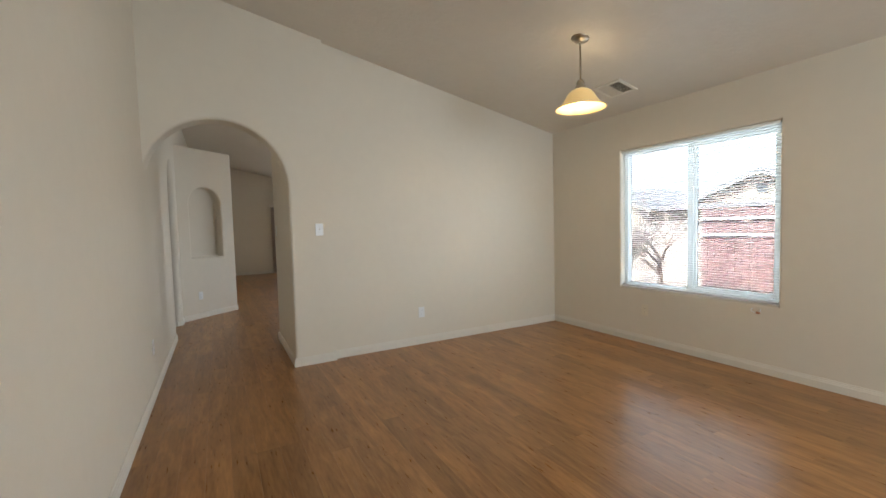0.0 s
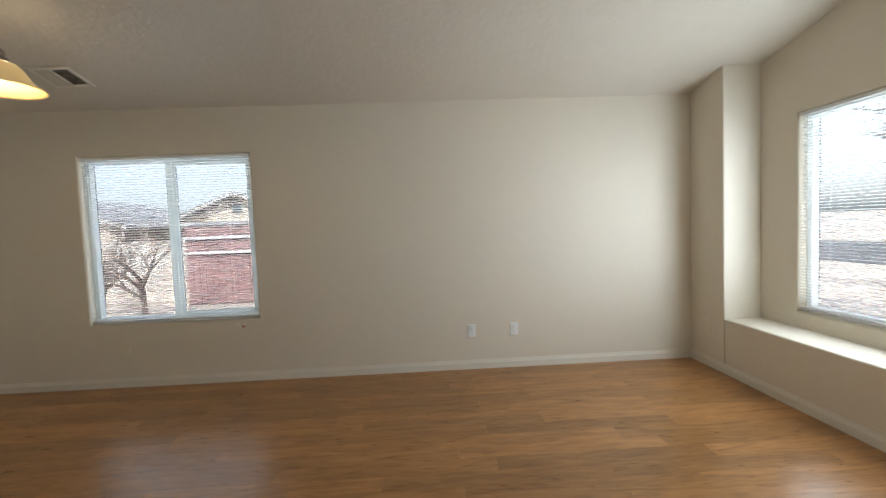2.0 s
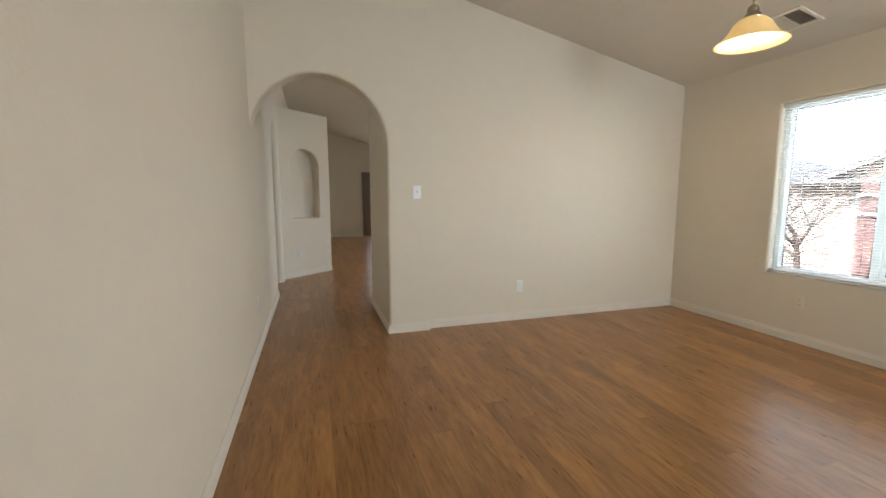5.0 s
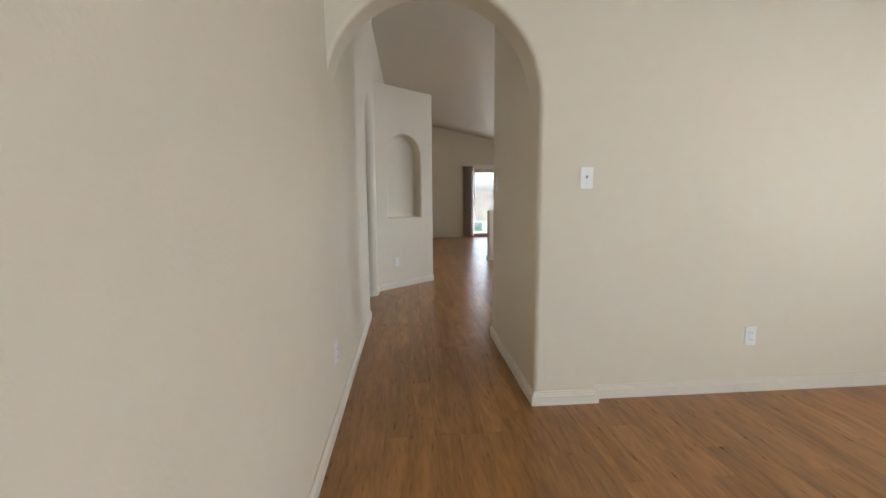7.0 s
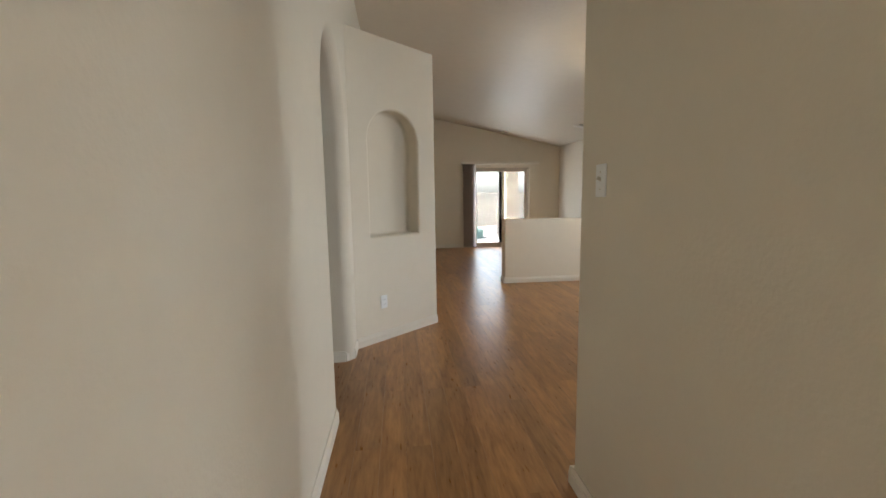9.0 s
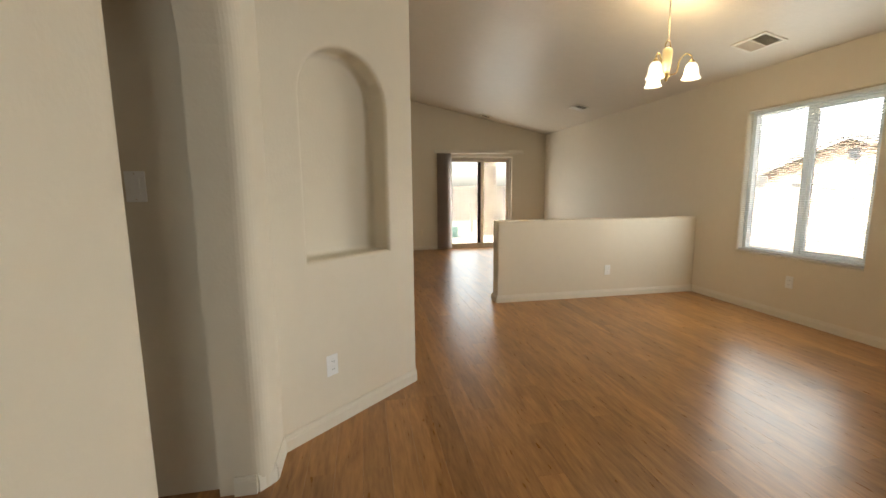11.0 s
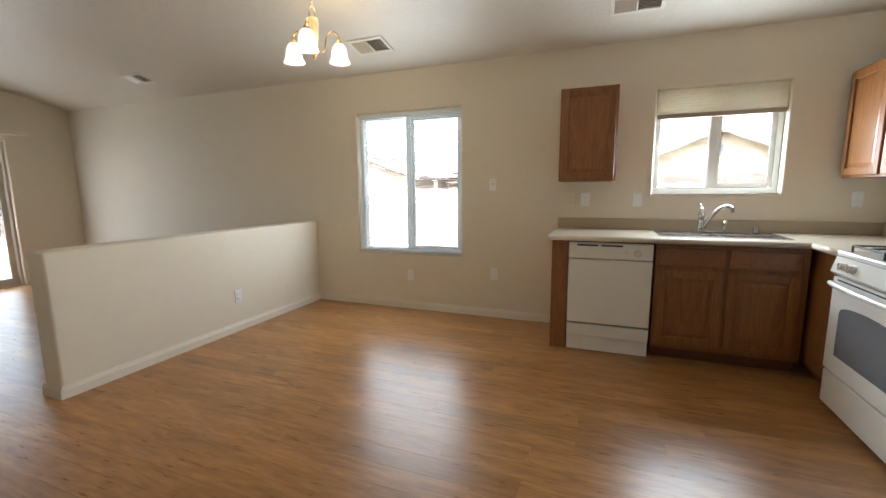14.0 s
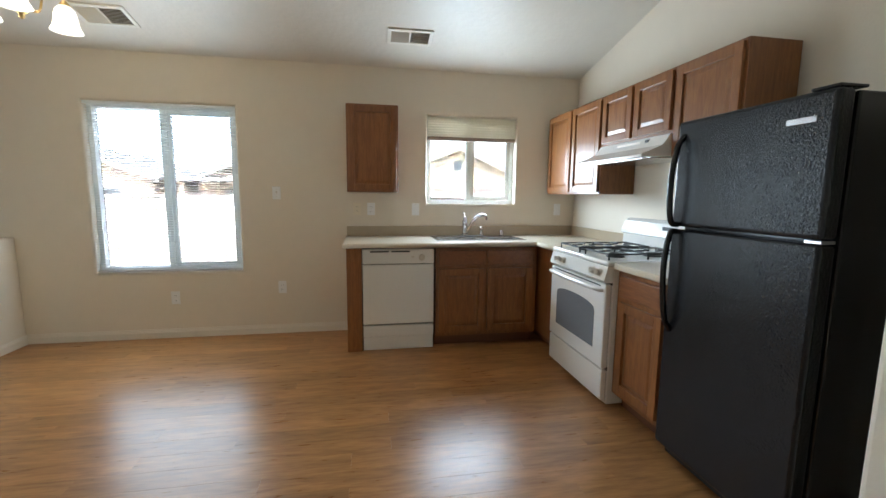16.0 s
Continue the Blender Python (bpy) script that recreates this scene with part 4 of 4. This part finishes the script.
part("gap_shade", box(0.006, STW - 0.006, 0.62, 0.637, 0.77, 0.79), M_SLOT, stove)
part("drawer", box(0.004, STW - 0.004, 0.633, 0.67, 0.04, 0.236, 0.01, 3), M_WHITE, stove)
b = bmesh.new()
add_loops(b, [[(x, 0.02, 0.916), (x, 0.09, 0.916), (x, 0.085, 1.02), (x, 0.105, 1.03), (x, 0.1, 1.06), (x, 0.075, 1.12), (x, 0.05, 1.14), (x, 0.02, 1.14)] for x in (0.01, STW - 0.01)])
bg = part("backguard", b, M_WHITE, stove)
part("clock", box(0.2, 0.3, 0.085, 0.094, 1.075, 1.1, 0.002), M_OVEN, bg)
for cx in (0.2, STW - 0.2):
    for cy in (0.23, 0.5):
        br = part("burner", lathe([(0.06, 0.915), (0.055, 0.925), (0.04, 0.928), (0.04, 0.938), (0.034, 0.941), (0.0, 0.942)], 20, pose(cx, cy, 0)), M_IRON, stove)
    b = bmesh.new()
    for ex in (-0.14, 0.14):
        add_tube(b, [(cx + ex, 0.1, 0.95), (cx + ex, 0.63, 0.95)], 0.006, 6)
    for ey in (0.1, 0.365, 0.63):
        add_tube(b, [(cx - 0.14, ey, 0.95), (cx + 0.14, ey, 0.95)], 0.006, 6)
    for cy in (0.23, 0.5):
        for dx, dy in ((1, 0), (-1, 0), (0, 1), (0, -1)):
            add_tube(b, [(cx + 0.14 * dx, cy + 0.13 * dy, 0.95), (cx + 0.035 * dx, cy + 0.035 * dy, 0.954)], 0.006, 6)
    for ex in (-0.14, 0.14):
        for ey in (0.1, 0.365, 0.63):
            add_tube(b, [(cx + ex, ey, 0.952), (cx + ex, ey, 0.914)], 0.006, 6)
    part("grate", b, M_IRON, stove, "black cast iron pan grate")

# range hood
hood = thing("range_hood", at_kitchen(2.452), "white under-cabinet range hood", "range hood")
b = bmesh.new()
add_loops(b, [[(x, 0.004, 1.555), (x, 0.5, 1.535), (x, 0.5, 1.55), (x, 0.36, 1.61), (x, 0.31, 1.677), (x, 0.004, 1.677)] for x in (0.0, 0.756)])
part("canopy", b, M_WHITE, hood)
part("vent_slot", box(0.25, 0.5, 0.327, 0.3365, 1.64, 1.655), M_GREYP, hood)
part("rocker_switch", box(0.17, 0.2, 0.322, 0.337, 1.64, 1.66), M_SLOT, hood)
part("filter", box(0.05, 0.7, 0.05, 0.4, 1.536, 1.541), M_STEEL, hood)

# refrigerator
FX0, FX1, FY = 1.3, 1.982, 5.335
fr = thing("refrigerator", pose(FX0, KY, 0), "black top-freezer refrigerator with textured doors", "refrigerator")
fw, fd = FX1 - FX0, FY - KY
part("body", box(0, fw, 0.02, fd - 0.075, 0.03, 1.635, 0.006), M_BLACKG, fr)
part("freezer_door", box(0.002, fw - 0.002, fd - 0.068, fd, 1.165, 1.645, 0.016, 4), M_BLACK, fr)
part("fridge_door", box(0.002, fw - 0.002, fd - 0.068, fd, 0.07, 1.15, 0.016, 4), M_BLACK, fr)
part("toe_grille", box(0.01, fw - 0.01, fd - 0.12, fd - 0.06, 0.008, 0.066, 0.003), M_BLACKG, fr)
part("hinge_cap", box(0.01, 0.1, fd - 0.12, fd - 0.01, 1.646, 1.656, 0.003), M_BLACKG, fr)
part("hinge", box(0.004, 0.06, fd - 0.06, fd - 0.004, 1.1515, 1.1635, 0.002), M_CHROME, fr)
hx = fw - 0.045
part("handle", tube(smooth_line([(hx, fd - 0.004, 1.58), (hx, fd + 0.03, 1.53), (hx, fd + 0.05, 1.4), (hx, fd + 0.05, 1.27), (hx, fd + 0.035, 1.185), (hx, fd - 0.002, 1.172)]), 0.013, 10), M_BLACKG, fr, smooth=True)
part("handle", tube(smooth_line([(hx, fd - 0.002, 1.142), (hx, fd + 0.035, 1.13), (hx, fd + 0.055, 1.0), (hx, fd + 0.05, 0.85), (hx, fd + 0.03, 0.72), (hx, fd - 0.004, 0.66)]), 0.013, 10), M_BLACKG, fr, smooth=True)
part("badge", box(0.06, 0.16, fd - 0.001, fd + 0.0035, 1.545, 1.565, 0.001), M_CHROME, fr, "plain silver badge bar")
for x in (0.06, fw - 0.06):
    part("foot", lathe([(0.02, 0.0), (0.02, 0.03)], 12, pose(x, fd - 0.15, 0)), M_BLACKG, fr)

# ---------------------------------------------------------------- outdoors
GZ = -0.3
bm = bmesh.new()
g = [bm.verts.new(p) for p in ((-900, -900, GZ), (900, -900, GZ), (900, 900, GZ), (-900, 900, GZ))]
bm.faces.new(g)
structure("ground", bm, M_DIRT, "pale gravel yard ground", "ground")
structure("road", box(-60, 60, -22, -13, GZ + 0.004, GZ + 0.02), M_ROAD, "asphalt residential street", "road")
structure("patio", box(0.5, 4.6, 14.19, 17.5, GZ, -0.03, 0.01), M_CONC, "concrete patio slab", "patio")

blk = thing("block_wall", pose(0, 0, GZ), "pale concrete block garden wall", "garden wall")
bme = bpy.data.meshes.new("block")
b = box(0, 0.15, 0.005, 0.595, 0.005, 0.295, 0.006, 1)
b.to_mesh(bme)
b.free()
bme.materials.append(M_BLOCK)
part("wall_core", box(11.01, 11.14, -4, 20, 0, 1.42), M_BLOCK, blk)
for r in range(5):
    for i in range(28):
        y = 2.55 + i * 0.6 + (0.3 if r % 2 else 0)
        o = new("block", bme)
        o.parent = blk
        o.location = (11.0, y, r * 0.3)
part("cap", box(10.98, 11.17, -4, 20, 1.5, 1.56, 0.01), M_BLOCK, blk)

fence = thing("slat_fence", pose(0, 0, GZ), "red-brown vertical slat garden fence with pale rails", "fence")
for i in range(30):
    y = 1.6 + i * 0.145
    part("slat", box(10.4, 10.43, y, y + 0.125, 0.03, 1.8 + 0.02 * (i % 3)), M_RED, fence)
for z in (1.2, 1.56):
    part("rail", box(10.34, 10.4, 1.6, 5.95, z, z + 0.06, 0.005), M_VINYL, fence)
for y in (1.65, 3.75, 5.9):
    part("post", box(10.43, 10.53, y - 0.05, y + 0.05, 0, 1.85, 0.008), M_RED, fence)


def house(m, w, d, h, rise, label, porch=False):
    """Gable house; the gable and its windows look along local -y."""
    o = thing("house", m, label, "house", "neighbouring houses")
    b = bmesh.new()
    add_loops(b, [[(-w / 2, y, 0), (w / 2, y, 0), (w / 2, y, h), (0, y, h + rise), (-w / 2, y, h)] for y in (0, d)])
    part("wall", b, M_STUCCO, o)
    b = bmesh.new()
    e, t = 0.5, 0.14
    k = rise / (w / 2)
    for s in (-1, 1):
        add_loops(b, [[(0, y, h + rise + 0.02), (s * (w / 2 + e), y, h - e * k + 0.02), (s * (w / 2 + e), y, h - e * k + 0.02 + t), (0, y, h + rise + 0.02 + t)] for y in (-e, d + e)])
    part("roof", b, M_ROOF, o)
    for s in (-1, 1):
        b = bmesh.new()
        add_loops(b, [[(s * 0.02, y, h + rise - 0.12), (s * (w / 2 + e), y, h - e * k - 0.14), (s * (w / 2 + e), y, h - e * k + 0.06), (s * 0.02, y, h + rise + 0.06)] for y in (-e - 0.03, -e)])
        part("fascia", b, M_FARTRIM, o)
    part("gable_vent", box(-0.28, 0.28, -0.03, 0.0, h + rise * 0.3, h + rise * 0.3 + 0.6, 0.01), M_DARKWIN, o)
    for x in (-w * 0.26, w * 0.26):
        wi = part("window", box(x - 0.75, x + 0.75, -0.05, -0.002, 0.9, 2.1, 0.01), M_FARTRIM, o)
        part("pane", box(x - 0.66, x + 0.66, -0.065, -0.051, 0.98, 2.02), M_DARKWIN, wi)
    if porch:
        for x in (-w / 2 - 0.2, -w * 0.15, w * 0.15):
            part("porch_post", box(x - 0.14, x + 0.14, -1.8, -1.5, 0, h - 0.25, 0.02), M_STUCCO, o)
        part("porch_roof", box(-w / 2 - 0.6, w * 0.25, -2.1, -0.002, h - 0.25, h, 0.03), M_ROOF, o)
    return o


house(pose(25, 1.5, GZ - 0.2, 0, 0, -90), 9, 10, 2.7, 1.9, "grey stucco gable house beyond the garden wall")
house(pose(28, 12.5, GZ - 0.2, 0, 0, -90), 9, 10, 2.7, 1.8, "beige stucco house with a porch beyond the wall", True)
house(pose(27, 24, GZ - 0.2, 0, 0, -90), 10, 10, 2.7, 1.8, "pale stucco gable house seen from the kitchen")
house(pose(27, -9, GZ - 0.2, 0, 0, -90), 9, 10, 2.7, 1.8, "tan stucco gable house down the row")
house(pose(8, -34, GZ, 0, 0, 180), 12, 9, 2.8, 1.9, "tan stucco house across the street")
house(pose(-7, -35, GZ, 0, 0, 180), 11, 9, 2.8, 1.9, "brown stucco house across the street")


def tree(m, height, seed, label, spread=0.75, name="bare_tree"):
    """Leafless tree: tapered limbs forking down to twigs."""
    r = random.Random(seed)
    o = thing(name, m, label, "tree")
    limbs = bmesh.new()
    twigs = bmesh.new()

    def grow(p, d, length, rad, level):
        pts, q = [p], Vector(p)
        for i in range(4):
            d = (d + Vector((r.uniform(-1, 1), r.uniform(-1, 1), r.uniform(-0.6, 0.8))) * 0.16).normalized()
            q = q + d * length / 4
            pts.append(q.copy())
        add_tube(twigs if level > 2 else limbs, pts, [rad * (1 - 0.11 * i) for i in range(5)], 7 if level < 2 else 4)
        if level < 5:
            for k in range(3 if level else 4):
                a = r.uniform(0, 2 * math.pi)
                nd = (d * 0.8 + Vector((math.cos(a), math.sin(a), r.uniform(-0.1, 0.5))) * spread).normalized()
                grow(pts[r.choice((2, 3, 4))] if k else pts[-1], nd, length * r.uniform(0.6, 0.8), rad * 0.56, level + 1)
    grow(Vector((0, 0, 0)), Vector((0, 0, 1)), height * 0.3, height * 0.022, 0)
    part("trunk", limbs, M_BARK, o)
    part("crown", twigs, M_BARK, o, "crown of bare twigs")
    return o


tree(pose(4.4, -6.8, GZ), 6.5, 3, "large leafless tree in front of the bay window", 0.95)
tree(pose(7.5, -9.5, GZ), 5.0, 8, "leafless street tree beside the road", 0.9)
tree(pose(8.8, 5.9, GZ), 2.9, 5, "small leafless shrub in the side yard", 0.7, "bare_shrub")
tree(pose(9.6, 7.4, GZ), 2.1, 9, "small leafless shrub before the block wall", 0.7, "bare_shrub")

tub = thing("garden_tub", pose(2.5, 16.3, -0.03), "teal low tub on the patio", "tub")
part("side", box(-0.9, 0.25, 0, 1.0, 0, 0.32, 0.04, 3), M_TEAL, tub)
post = thing("patio_post", pose(3.75, 16.9, -0.03), "cream stucco patio post", "post")
part("shaft", box(-0.2, 0.2, -0.2, 0.2, 0, 2.5, 0.02), M_STUCCO, post)
rail = thing("patio_fence", pose(0, 19.5, GZ), "pale two-rail fence behind the patio", "fence")
for z in (0.75, 1.1):
    part("rail", box(-4, 9, 0, 0.06, z, z + 0.06), M_FARTRIM, rail)
for x in range(-4, 10, 2):
    part("post", box(x - 0.05, x + 0.05, 0.06, 0.16, 0, 1.2), M_FARTRIM, rail)
nw = thing("garden_wall_far", pose(0, 0, GZ), "pale block wall behind the patio", "garden wall")
part("wall_core", box(-20, 11, 26, 26.2, 0, 1.7), M_BLOCK, nw)
part("cap", box(-20, 11, 25.97, 26.23, 1.7, 1.76, 0.01), M_BLOCK, nw)

# ---------------------------------------------------------------- floor planks, the nearest as pieces of their own
PW, PL = 0.127, 1.22
plank_me = {}


def plank_mesh(w, length):
    key = (round(w, 3), round(length, 3))
    if key not in plank_me:
        b = bmesh.new()
        e = 0.0002
        add_loops(b, [[(e, e, -0.005), (w - e, e, -0.005), (w - e, length - e, -0.005), (e, length - e, -0.005)],
                      [(e, e, -0.0003), (w - e, e, -0.0003), (w - e, length - e, -0.0003), (e, length - e, -0.0003)],
                      [(2 * e, 2 * e, 0), (w - 2 * e, 2 * e, 0), (w - 2 * e, length - 2 * e, 0), (2 * e, length - 2 * e, 0)]])
        me = bpy.data.meshes.new("plank")
        b.to_mesh(me)
        b.free()
        me.materials.append(M_FLOOR)
        plank_me[key] = me
    return plank_me[key]


rnd = random.Random(5)
rest = bmesh.new()


def lay(x, y, w, piece):
    """One plank: a piece of its own, or part of the joined rest."""
    if piece:
        ob = new("plank", plank_mesh(w, PL))
        ob.location = (x, y, 0)
        ob.parent = floor_slab
        return
    e = 0.0002
    add_loops(rest, [[(x + o, y + o, z), (x + w - o, y + o, z), (x + w - o, y + PL - o, z), (x + o, y + PL - o, z)] for o, z in ((e, -0.005), (e, -0.0003), (2 * e, 0))])


x = -0.2
while x < EAST - 0.001:
    w = min(PW, EAST - x)
    y = SOUTH - 0.02 - rnd.choice((0.1, 0.3, 0.5, 0.7, 0.9, 1.1))
    while y < NORTH + 0.1:
        lay(x, y, w, -0.6 < y < 8.2)
        y += PL
    x += PW
x = -3.3
while x < -0.21:
    y = 5.75
    while y < 7.0:
        lay(x, y, min(PW, -0.2 - x), False)
        y += PL
    x += PW
far = part("far_planks", rest, M_FLOOR, floor_slab)
far["kind"] = "stuff"
